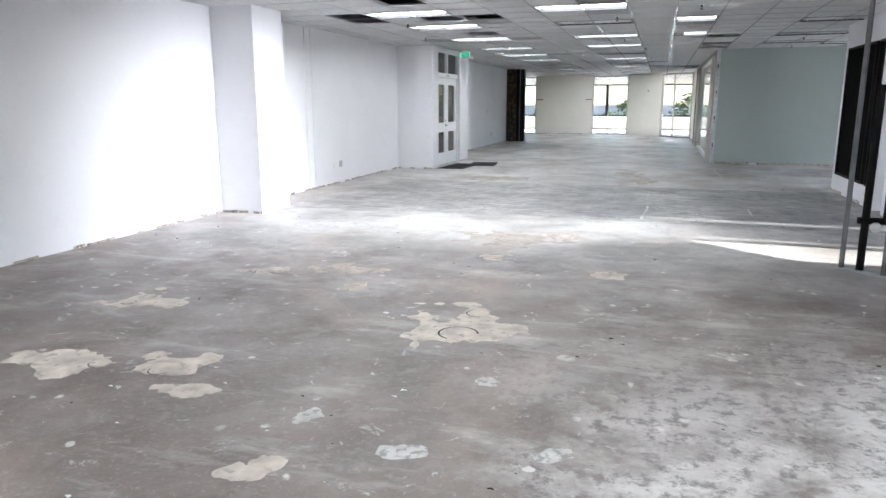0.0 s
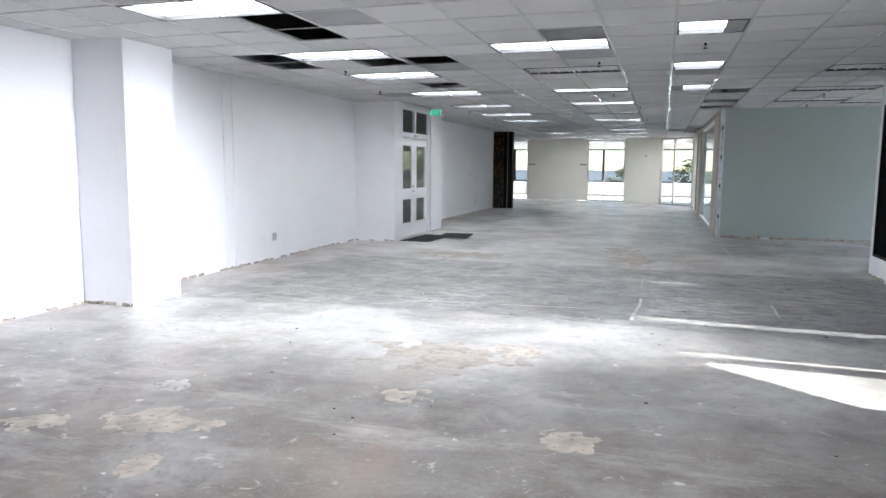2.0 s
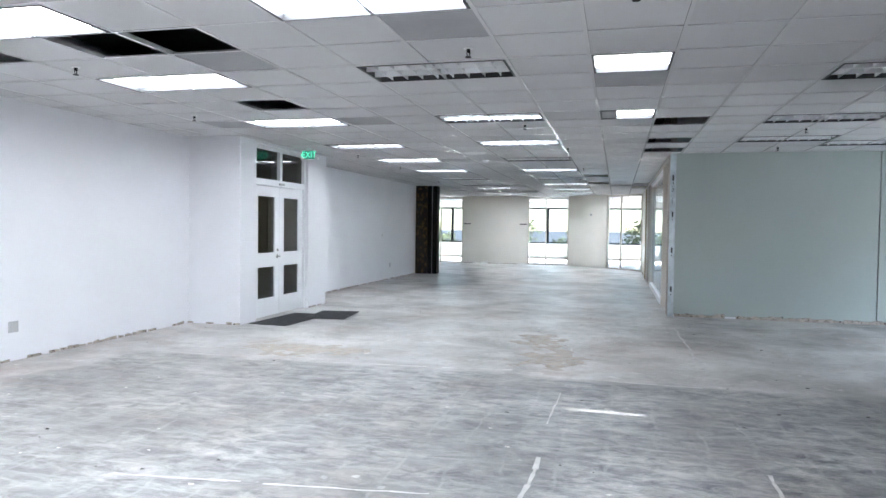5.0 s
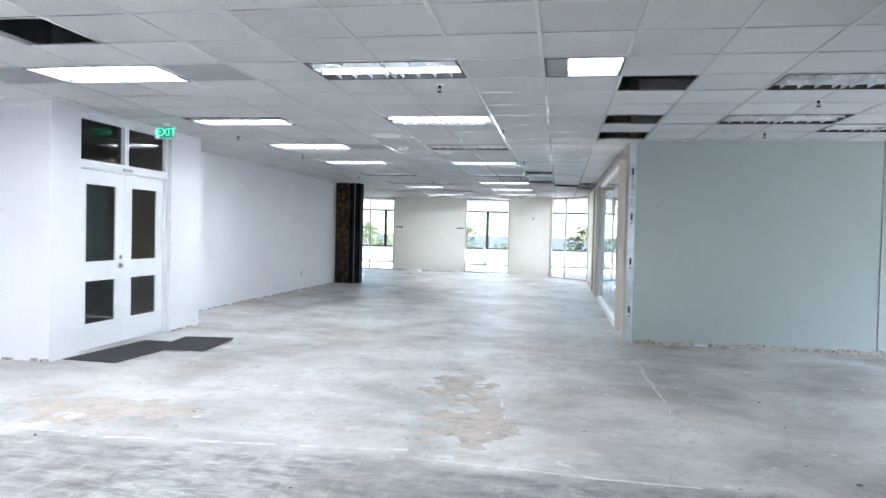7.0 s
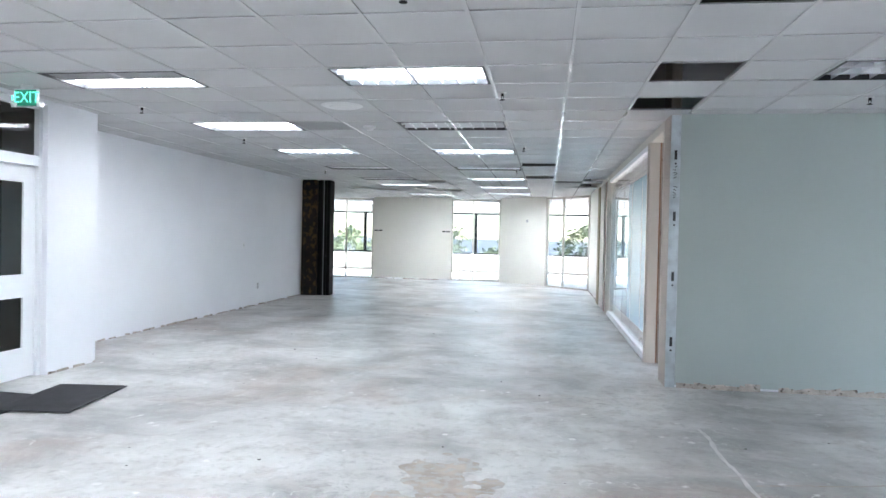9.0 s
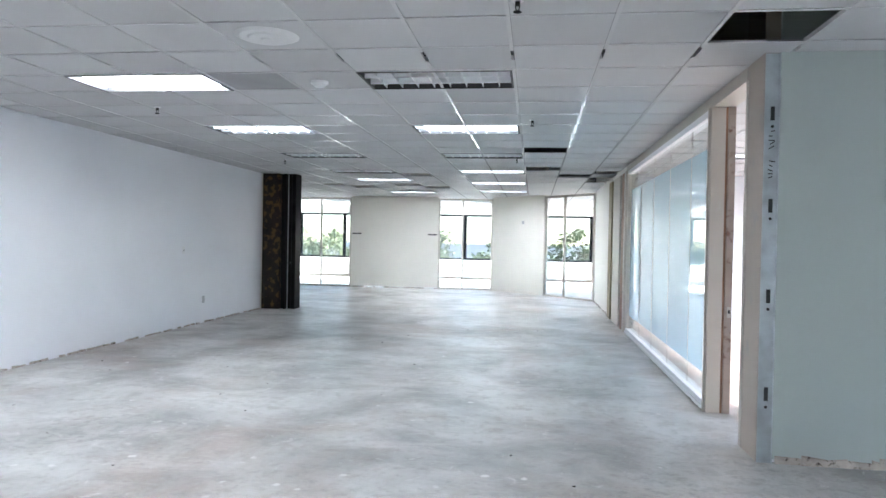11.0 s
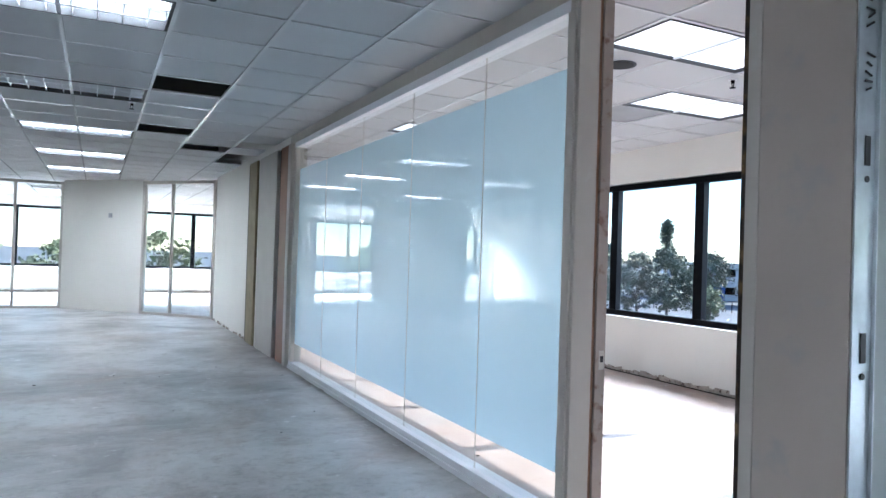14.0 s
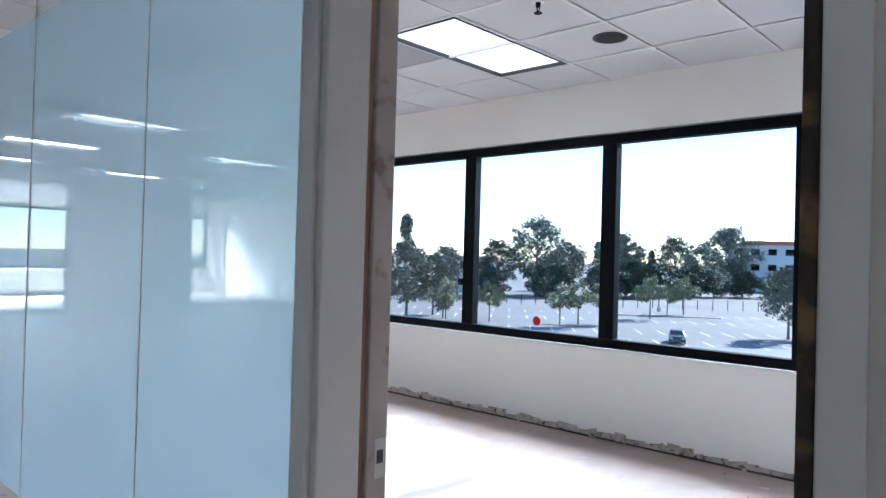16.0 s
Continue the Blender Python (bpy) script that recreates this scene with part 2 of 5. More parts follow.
    L(remap(noise_tex(3.6, 5), 0.3, 0.7, -0.03, 0.03), jog.inputs[1])
    L(pos, shaken.inputs[0])
    L(jog.outputs[0], shaken.inputs[1])
    L(shaken.outputs[0], brick.inputs["Vector"])
    lines = math_node("MULTIPLY", brick.outputs["Fac"], remap(noise_tex(2.4, 8, 0.7), 0.42, 0.58, 0, 0.4))
    glue = mix(lines, glue, (0.40, 0.40, 0.39))
    col = mix(band, col, glue)
    L(col, b.inputs["Base Color"])
    L(remap(noise_tex(2.0, 8), 0.35, 0.7, 0.28, 0.56), b.inputs["Roughness"])
    bp = nt.nodes.new("ShaderNodeBump")
    bp.inputs["Strength"].default_value, bp.inputs["Distance"].default_value = 0.6, 0.008
    L(math_node("ADD", noise_tex(14, 8, 0.7), math_node("MULTIPLY", noise_tex(90, 4), 0.3)), bp.inputs["Height"])
    L(bp.outputs[0], b.inputs["Normal"])
    return m


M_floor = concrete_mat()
M_wall = mat("white wall paint", (0.80, 0.80, 0.83), 0.55, 0.03, 0.8, 120, 0.12)
M_cream = mat("cream wall paint", (0.80, 0.78, 0.72), 0.55, 0.03, 0.9, 120, 0.12)
M_board = mat("grey-green board wall", (0.41, 0.46, 0.435), 0.30, 0.03, 0.6, 160, 0.03)
M_reveal = mat("grey-beige reveal", (0.45, 0.395, 0.34), 0.6, 0.05, 2.0, 90, 0.1, stain=(0.40, 0.37, 0.34))
M_trim = mat("white door paint", (0.82, 0.83, 0.85), 0.35, 0.02, 2.0, 80, 0.05)
M_frame = mat("off-white metal frame", (0.52, 0.485, 0.43), 0.45, 0.04, 3.0, 90, 0.05, stain=(0.54, 0.52, 0.48), stain_at=0.68)
M_jamb = mat("worn brown-beige jamb", (0.36, 0.30, 0.255), 0.55, 0.12, 5.0, 70, 0.2, stain=(0.2, 0.12, 0.09), stain_at=0.62)
M_bare = mat("bare brown wood edge", (0.26, 0.14, 0.085), 0.7, 0.25, 6.0, 70, 0.4)
M_veneer = mat("orange-brown veneer", (0.22, 0.085, 0.035), 0.45, 0.2, 3.0, 50, 0.1)
M_olive = mat("olive timber jamb", (0.30, 0.25, 0.15), 0.7, 0.2, 5.0, 70, 0.3)
M_darkwood_shade = mat("dark column wood and shaded edges", (0.022, 0.013, 0.008), 0.8, 0.5, 4.0, 60, 0.6, stain=(0.13, 0.075, 0.025), stain_at=0.56)
# also fills shaded gaps by the far posts and in the column
M_blacksteel = mat("black steel", (0.008, 0.007, 0.007), 0.7, 0.3, 5.0, 60, 0.2, spec=0.15)
M_tile = mat("mineral ceiling tile", (0.56, 0.56, 0.565), 0.9, 0.03, 1.2, 220, 0.5, random_vary=0.05)
M_tee = mat("white ceiling tee", (0.82, 0.82, 0.82), 0.12, 0.02, 2.0, 80, 0.0, spec=1.0)
M_grey = mat("grey blanking panel", (0.33, 0.33, 0.34), 0.7, 0.08, 3.0, 120, 0.2)
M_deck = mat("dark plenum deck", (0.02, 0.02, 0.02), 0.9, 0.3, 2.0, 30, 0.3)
M_louver = mat("silver louvre", (0.85, 0.86, 0.87), 0.3, 0.06, 5.0, 60, 0.05, metal=0.2)
M_edge = mat("black fixture edge", (0.02, 0.02, 0.022), 0.5, 0.1, 5.0, 60, 0.05)
M_lit = emit_mat("lit diffuser", (1.0, 1.0, 1.0), 5.0)
M_liner = mat("dark fixture liner", (0.045, 0.045, 0.047), 0.5, 0.1, 5.0, 60, 0.05)
M_prism = emit_mat("prismatic lens", (0.96, 0.98, 1.0), 0.34)
M_tube = emit_mat("lit tube", (0.95, 0.98, 1.0), 4.5)
M_zinc = mat("galvanised steel", (0.55, 0.60, 0.62), 0.3, 0.18, 8.0, 90, 0.1, metal=0.9)
M_dullsteel = mat("dull grey steel", (0.16, 0.165, 0.17), 0.6, 0.18, 8.0, 90, 0.1, metal=0.3)
M_chrome = mat("satin chrome", (0.62, 0.62, 0.62), 0.25, 0.05, 8.0, 80, 0.03, metal=1.0)
M_winframe = mat("black window frame", (0.005, 0.006, 0.008), 0.6, 0.2, 6.0, 80, 0.05, spec=0.05)
M_rag = mat("torn base strip", (0.42, 0.37, 0.32), 0.9, 0.35, 9.0, 60, 0.5, stain=(0.10, 0.075, 0.06), stain_at=0.6)
M_glue = mat("pale skim patch", (0.54, 0.485, 0.425), 0.85, 0.28, 7.0, 60, 0.6, stain=(0.36, 0.33, 0.30), stain_at=0.60)
M_stain = mat("brown glue stain", (0.40, 0.345, 0.29), 0.8, 0.25, 6.0, 60, 0.4, stain=(0.42, 0.40, 0.38), stain_at=0.52)
M_seam = mat("pale glue seam", (0.60, 0.585, 0.57), 0.85, 0.2, 9.0, 60, 0.4)
M_smear = mat("plaster smear", (0.56, 0.55, 0.53), 0.85, 0.2, 9.0, 60, 0.5, stain=(0.33, 0.32, 0.31), stain_at=0.54)
M_debris = mat("dark debris", (0.035, 0.03, 0.027), 0.9, 0.4, 20.0, 60, 0.3)
M_chip = mat("pale chips", (0.75, 0.74, 0.70), 0.8, 0.1, 20.0, 60, 0.3)
M_rubber = mat("black rubber mat", (0.03, 0.03, 0.033), 0.8, 0.25, 10.0, 200, 0.6)
M_plastic = mat("white plastic", (0.78, 0.78, 0.78), 0.4, 0.02, 5.0, 80, 0.03)
M_plate = mat("grey plate", (0.45, 0.45, 0.46), 0.5, 0.08, 8.0, 80, 0.05)
M_red = mat("red pipe paint", (0.45, 0.03, 0.025), 0.4, 0.15, 8.0, 60, 0.1)
M_reddot = mat("red sticker", (0.60, 0.015, 0.02), 0.4, 0.05, 8.0, 60, 0.05)
M_sign = mat("sign housing", (0.75, 0.77, 0.76), 0.35, 0.03, 8.0, 60, 0.03)
M_green = emit_mat("green sign letters", (0.16, 0.85, 0.52), 0.30)
M_signface = emit_mat("green sign face", (0.03, 0.20, 0.12), 0.10)
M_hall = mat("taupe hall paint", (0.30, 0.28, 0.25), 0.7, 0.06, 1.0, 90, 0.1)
M_sconce = emit_mat("sconce glass", (1.0, 0.78, 0.55), 6.0)
M_ink = mat("black marker ink", (0.012, 0.012, 0.012), 0.6, 0.1, 9.0, 60, 0.02)
M_glass = glass_mat("clear glass")
M_tint = glass_mat("smoked door glass", (0.50, 0.50, 0.48))
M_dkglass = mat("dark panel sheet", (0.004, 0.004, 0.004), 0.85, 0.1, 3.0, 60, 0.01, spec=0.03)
M_frost = frosted_mat("frosted film")
M_backing = mat("white backing sheet", (0.85, 0.85, 0.84), 0.8, 0.03, 2.0, 150, 0.2)
M_asphalt = mat("asphalt", (0.13, 0.135, 0.15), 0.9, 0.25, 0.06, 3.0, 0.3)
M_paint = mat("road paint", (0.75, 0.75, 0.75), 0.8, 0.1, 0.5, 8.0, 0.1)
M_kerb = mat("kerb concrete", (0.42, 0.40, 0.37), 0.85, 0.1, 1.0, 10.0, 0.2)
M_bark = mat("tree bark", (0.16, 0.13, 0.11), 0.9, 0.3, 3.0, 20.0, 0.6)
M_leaf = mat("grey-green leaves", (0.12, 0.14, 0.105), 0.7, 0.35, 0.5, 6.0, 0.1, random_vary=0.45)
M_pale = mat("pale olive leaves", (0.17, 0.19, 0.10), 0.7, 0.3, 0.6, 6.0, 0.1, random_vary=0.4)
M_pine = mat("dark conifer leaves", (0.035, 0.055, 0.035), 0.75, 0.35, 0.5, 6.0, 0.1, random_vary=0.4)
M_stucco = mat("white stucco", (0.62, 0.64, 0.68), 0.8, 0.06, 0.2, 3.0, 0.1)
M_roof = mat("terracotta roof", (0.42, 0.15, 0.10), 0.8, 0.15, 0.4, 4.0, 0.2)
M_carpaint = mat("dark car paint", (0.022, 0.024, 0.028), 0.22, 0.1, 2.0, 30.0, 0.01)
M_tyre = mat("tyre rubber", (0.02, 0.02, 0.02), 0.85, 0.1, 8.0, 40.0, 0.1)
M_bluetarp = mat("blue container paint", (0.03, 0.09, 0.30), 0.6, 0.15, 0.8, 8.0, 0.1)


# ---- mesh helpers ----
def add_box(bm, x0, x1, y0, y1, z0, z1, bevel=0.0):
    vs = [bm.verts.new(c) for c in ((x0, y0, z0), (x1, y0, z0), (x1, y1, z0), (x0, y1, z0), (x0, y0, z1), (x1, y0, z1), (x1, y1, z1), (x0, y1, z1))]
    fs = [bm.faces.new([vs[i] for i in q]) for q in ((3, 2, 1, 0), (4, 5, 6, 7), (0, 1, 5, 4), (1, 2, 6, 5), (2, 3, 7, 6), (3, 0, 4, 7))]
    if bevel:
        bmesh.ops.bevel(bm, geom=list({e for f in fs for e in f.edges}), offset=bevel, segments=2, affect="EDGES", profile=0.6)
    return vs


def add_cyl(bm, base, tip, r0, r1=None, n=14):
    base, tip = Vector(base), Vector(tip)
    d = tip - base
    m = Matrix.Translation((base + tip) / 2) @ d.to_track_quat("Z", "Y").to_matrix().to_4x4()
    return bmesh.ops.create_cone(bm, cap_ends=True, segments=n, radius1=r0, radius2=r0 if r1 is None else r1, depth=d.length, matrix=m)


def mesh_ob(name, bm, material, label="", category="", kind="", group=""):
    me = bpy.data.meshes.new(name)
    bm.normal_update()
    bm.to_mesh(me)
    bm.free()
    me.materials.append(material)
    ob = new(name, me)
    return tagged(ob, label, category, group, kind)


def part(name, bm, material, parent, label=""):
    ob = mesh_ob(name, bm, material, label)
    ob.parent = parent
    return ob


def box_part(name, parent, material, x0, x1, y0, y1, z0, z1, bevel=0.004, label=""):
    bm = bmesh.new()
    add_box(bm, x0, x1, y0, y1, z0, z1, bevel)
    return part(name, bm, material, parent, label)


def thing(name, loc, label, category, group="", kind="", rz=0.0):
    e = new(name)
    e.matrix_world = pose(*loc, 0, 0, rz)
    e.empty_display_size = 0.1
    return tagged(e, label, category, group, kind)


def structure(name, boxes, material, label, category):
    bm = bmesh.new()
    for q in boxes:
        add_box(bm, *q)
    return mesh_ob(name, bm, material, label, category, "structure")


def slab_with_gaps(axis, fixed0, fixed1, a0, a1, z0, z1, gaps):
    """Boxes of a wall that runs along an axis, round its openings (a0, a1, z0, z1)."""
    out = []
    cur = a0
    put = (lambda p, q, r, s: (fixed0, fixed1, p, q, r, s)) if axis == "y" else (lambda p, q, r, s: (p, q, fixed0, fixed1, r, s))
    for g0, g1, h0, h1 in sorted(gaps):
        if g0 > cur:
            out.append(put(cur, g0, z0, z1))
        if h0 > z0:
            out.append(put(g0, g1, z0, h0))
        if h1 < z1:
            out.append(put(g0, g1, h1, z1))
        cur = g1
    if cur < a1:
        out.append(put(cur, a1, z0, z1))
    return out


C = 2.67      # ceiling
TOP = 3.5     # deck above the ceiling
PITCH = 0.6
GX, GY = 0.11, 11.36   # one crossing of the ceiling grid

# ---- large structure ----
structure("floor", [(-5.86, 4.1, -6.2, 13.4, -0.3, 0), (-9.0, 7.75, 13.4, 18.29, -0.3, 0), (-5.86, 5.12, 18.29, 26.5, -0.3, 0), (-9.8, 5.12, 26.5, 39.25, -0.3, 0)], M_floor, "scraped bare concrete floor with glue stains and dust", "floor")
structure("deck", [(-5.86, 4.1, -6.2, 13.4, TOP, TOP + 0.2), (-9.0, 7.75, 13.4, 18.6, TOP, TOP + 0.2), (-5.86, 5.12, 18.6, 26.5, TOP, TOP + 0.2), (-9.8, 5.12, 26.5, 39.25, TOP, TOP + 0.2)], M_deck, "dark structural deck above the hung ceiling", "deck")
structure("wall_south", [(-5.86, 4.1, -6.2, -6.0, 0, TOP)], M_wall, "plain white painted end wall", "wall")
structure("wall_west_1", [(-5.86, -5.66, -6.0, 15.05, 0, TOP)], M_wall, "long white painted wall with scuffed base", "wall")
structure("wall_west_2", [(-5.86, -5.66, 18.02, 26.55, 0, TOP)], M_wall, "white painted wall with switch and outlet", "wall")
structure("wall_column", [(-5.66, -5.04, 8.30, 9.03, 0, TOP)], M_wall, "white boxed column standing out from the wall", "column")
structure("wall_trim_strip", [(-5.66, -5.645, 10.79, 10.86, 0.02, 2.66), (-5.66, -5.645, 11.01, 11.08, 0.02, 2.66)], M_wall, "two thin upright white cover strips on the wall", "trim")
structure("wall_entry_front", [(-5.86, -4.84, 15.05, 15.20, 0, TOP)], M_wall, "white return wall beside the entry doors", "wall")
structure("wall_entry", slab_with_gaps("y", -5.02, -4.84, 15.20, 17.87, 0, TOP, [(15.5, 17.27, 0, 2.64)]), M_wall, "white wall around the double entry doors", "wall")
structure("wall_entry_back", [(-5.86, -4.84, 17.87, 18.02, 0, TOP)], M_wall, "white return wall past the entry doors", "wall")
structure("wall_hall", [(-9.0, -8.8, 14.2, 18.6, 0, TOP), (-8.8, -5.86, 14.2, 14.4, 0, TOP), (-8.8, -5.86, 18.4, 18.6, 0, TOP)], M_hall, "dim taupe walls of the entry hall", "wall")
structure("wall_board", [(1.245, 4.22, 18.20, 18.24, 0.03, C + 0.3), (4.235, 7.5, 18.20, 18.24, 0.03, C + 0.3)], M_board, "grey-green glossy board wall with a torn base", "wall")
structure("wall_board_core", [(1.245, 7.75, 18.24, 18.345, 0, TOP)], M_wall, "white back of the board wall", "wall")
structure("wall_reveal", [(1.15, 1.245, 18.222, 18.60, 0, TOP), (1.245, 1.33, 18.345, 18.60, 0, TOP)], M_reveal, "grey-beige plaster end of the partition", "wall")
structure("wall_header", [(1.15, 1.33, 18.60, 25.0, 2.58, TOP)], M_frame, "white header over door and glass partition", "wall")
structure("wall_corridor", [(1.15, 1.30, 27.35, 30.55, 0, TOP)], M_cream, "cream painted wall beyond the timber jambs", "wall")
structure("wall_corridor_header", [(1.15, 1.30, 25.0, 27.35, 2.58, TOP)], M_cream, "cream header over the open doorways", "wall")
structure("wall_room_north", [(1.33, 4.87, 26.55, 26.70, 0, TOP)], M_wall, "white end wall of the side room", "wall")

gaps = [(18.35, 26.42, 0.66, 2.28), (27.0, 38.4, 0.66, 2.28)]
structure("wall_east", slab_with_gaps("y", 4.87, 5.12, 18.29, 39.3, 0, TOP, gaps), M_cream, "cream outer wall with a long ribbon window", "wall")
structure("wall_north", slab_with_gaps("x", 39.0, 39.25, -9.8, 4.87, 0, TOP, [(-9.2, 4.4, 0.7, 2.4)]), M_cream, "cream outer wall with a ribbon window", "wall")
structure("wall_northwest", [(-9.8, -9.6, 26.5, 39.0, 0, TOP), (-9.6, -5.66, 26.55, 26.7, 0, TOP)], M_cream, "cream side wall of the far corner", "wall")
# unseen openings, sized to lay sun streaks and daylight on the floor
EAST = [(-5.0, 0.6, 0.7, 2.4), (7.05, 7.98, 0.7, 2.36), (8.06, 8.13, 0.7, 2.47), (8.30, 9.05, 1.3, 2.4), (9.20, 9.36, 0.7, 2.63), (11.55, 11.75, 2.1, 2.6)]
structure("wall_far_east", slab_with_gaps("y", 3.9, 4.1, -6.0, 13.40, 0, TOP, EAST), M_wall, "unseen outer wall with slots cut to shape sun streaks", "wall")
structure("wall_far_corner", [(3.9, 7.5, 13.40, 13.55, 0, TOP), *slab_with_gaps("y", 7.5, 7.75, 13.40, 18.24, 0, TOP, [(14.0, 16.4, 0.7, 2.0)])], M_wall, "white walls of the side alcove", "wall")

# unseen: sloping board trims a sun patch, white sheet stops sun behind the lamp
bm = bmesh.new()
lo = [bm.verts.new((3.93, y, z)) for y, z in ((7.04, 1.58), (7.99, 2.36), (7.99, 2.38), (7.04, 2.38))]
hi = [bm.verts.new((3.95, v.co.y, v.co.z)) for v in lo]
bm.faces.new(lo), bm.faces.new(hi[::-1])
for i in range(4):
    bm.faces.new((lo[i], hi[i], hi[(i + 1) % 4], lo[(i + 1) % 4]))
bmesh.ops.recalc_face_normals(bm, faces=bm.faces)
mesh_ob("wall_sloping_board", bm, M_wall, "unseen board sloped to trim a sun patch", "wall", "structure")
# unseen sheet added to keep the sun out of the lamp's opening
structure("wall_backing", [(4.05, 4.06, 8.29, 9.06, 1.29, 2.41)], M_backing, "unseen white sheet stopping sun behind the added lamp", "shade")

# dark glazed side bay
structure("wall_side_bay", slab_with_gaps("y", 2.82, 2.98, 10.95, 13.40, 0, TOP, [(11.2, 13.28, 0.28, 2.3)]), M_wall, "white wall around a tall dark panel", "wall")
structure("wall_side_sill", slab_with_gaps("y", 2.82, 2.98, 9.75, 10.55, 0, TOP, [(9.85, 10.45, 0.85, 2.3)]), M_wall, "white wall below a dark window", "wall")

# far partitions
structure("wall_far_panel", [(-5.68, -3.08, 33.42, 33.54, 0.04, TOP)], M_cream, "cream partition panel between glazed bays", "wall")
bm = bmesh.new()
a, b_ = Vector((-1.50, 33.45, 0)), Vector((-0.04, 32.0, 0))
c_ = Vector((1.15, 30.6, 0))
for p, q in ((a, b_),):
    n = Vector((q.y - p.y, -(q.x - p.x), 0)).normalized() * -0.12
    base = [p, q, q + n, p + n]
    lo = [bm.verts.new(v) for v in base]
    hi = [bm.verts.new(v + Vector((0, 0, TOP))) for v in base]
    bm.faces.new(lo[::-1]), bm.faces.new(hi)
    for i in range(4):
        bm.faces.new((lo[i], lo[(i + 1) % 4], hi[(i + 1) % 4], hi[i]))
bmesh.ops.recalc_face_normals(bm, faces=bm.faces)
mesh_ob("wall_far_slanted", bm, M_cream, "slanted cream partition with a thermostat", "wall", "structure")

# ---- ceiling with its grid, open cells and fixtures ----
# cells are (column, row) from the grid's crossing; fixtures are two cells wide
FIX = [  # x, y, kind
    (-4.09, 7.16, "lit"), (-4.09, 9.56, "lit"), (-1.69, 9.56, "lit"), (-4.09, 11.36, "lit"), (-4.09, 13.76, "lit"), (-1.69, 11.36, "off"),
    (-1.69, 13.76, "tube"), (-4.09, 16.16, "half"), (-1.69, 16.16, "two"), (-4.09, 18.56, "lit"), (-1.69, 18.56, "off"),
    (-4.09, 20.96, "two"), (-1.69, 20.96, "two"), (-4.09, 23.36, "off"), (-1.69, 23.36, "off"), (-4.09, 25.76, "off"), (-1.69, 25.76, "two"),
    # the one at (-4.09, 31.16) is added to brighten the far end
    (-4.09, 27.56, "two"), (-1.69, 28.16, "lit"), (-1.69, 30.56, "lit"), (-4.09, 31.16, "lit"),
    (1.91, 11.96, "off"), (1.91, 14.36, "off"), (1.91, 16.16, "off"), (3.11, 16.76, "off"),
    (1.91, 19.76, "prism"), (3.11, 20.96, "prism"), (1.91, 23.36, "prism"), (3.11, 24.56, "prism"),
    # unseen fixtures, added to light the floor near the start
    (-1.69, 4.76, "lit"), (-4.09, 1.76, "lit"), (-1.69, -1.84, "lit"),
    (-7.09, 35.36, "off"), (-2.29, 35.36, "off"), (2.51, 29.36, "off"),
]
SQUARE = [(0.11, 8.96), (0.11, 11.36), (0.11, 13.76)]
HOLES = [(-3.49, 7.76), (-3.49, 8.36), (-4.69, 9.56), (-4.69, 10.16), (-3.49, 10.16), (-2.89, 10.16), (-3.49, 12.56), (-1.09, 8.96),
         (0.71, 14.36), (0.71, 16.16), (0.71, 17.36), (-0.49, 22.76), (-0.49, 25.16), (0.11, 26.36), (0.71, 25.76), (0.71, 26.96), (0.71, 27.56),
         (-5.29, 28.76), (-4.69, 29.36), (-2.89, 26.36), (-3.49, 28.76), (-2.89, 29.36), (-3.49, 30.56)]
GREY = [(-2.89, 7.76), (-2.89, 10.76), (-2.89, 13.76), (-1.09, 10.16), (0.11, 11.96), (-2.89, 18.56), (3.11, 21.56), (-4.69, 13.76)]


def cell(x, y):
    return round((x - GX) / PITCH), round((y - GY) / PITCH)


taken, grey_cells = set(), set(cell(*g) for g in GREY)
for x, y, _ in FIX:
    i, j = cell(x, y)
    taken |= {(i, j), (i + 1, j)}
for x, y in SQUARE + HOLES:
    taken.add(cell(x, y))
rng = random.Random(4)
bm = bmesh.new()
verts, faces = [], []


def quick_box(vs, fs, x0, x1, y0, y1, z0, z1):
    k = len(vs)
    vs += [(x0, y0, z0), (x1, y0, z0), (x1, y1, z0), (x0, y1, z0), (x0, y0, z1), (x1, y0, z1), (x1, y1, z1), (x0, y1, z1)]
    fs += [tuple(k + i for i in q) for q in ((3, 2, 1, 0), (4, 5, 6, 7), (0, 1, 5, 4), (1, 2, 6, 5), (2, 3, 7, 6), (3, 0, 4, 7))]


bm.free()
gv, gf = [], []


def east_edge(y):
    """The inner face of the outer wall on the window side."""
    return 3.9 if y < 13.4 else 7.5 if y < 18.1 else 4.87


for i in range(-17, 14):
    for j in range(-29, 47):
        if (i, j) in taken:
            continue
        x0, y0 = GX + i * PITCH, GY + j * PITCH
        if x0 >= east_edge(y0 + 0.3) or x0 < -9.7 or (x0 < -5.9 and (y0 < 14.4 or 18.4 < y0 < 26.5)):
            continue
        x1 = min(x0 + PITCH, east_edge(y0 + 0.3) + 0.02)
        dz = rng.uniform(0, 0.003)
        tgt = (gv, gf) if (i, j) in grey_cells else (verts, faces)
        quick_box(*tgt, x0 + 0.013, x1 - 0.013, y0 + 0.015, y0 + PITCH - 0.015, C + 0.004 + dz, C + 0.02 + dz)
tee_v, tee_f = [], []
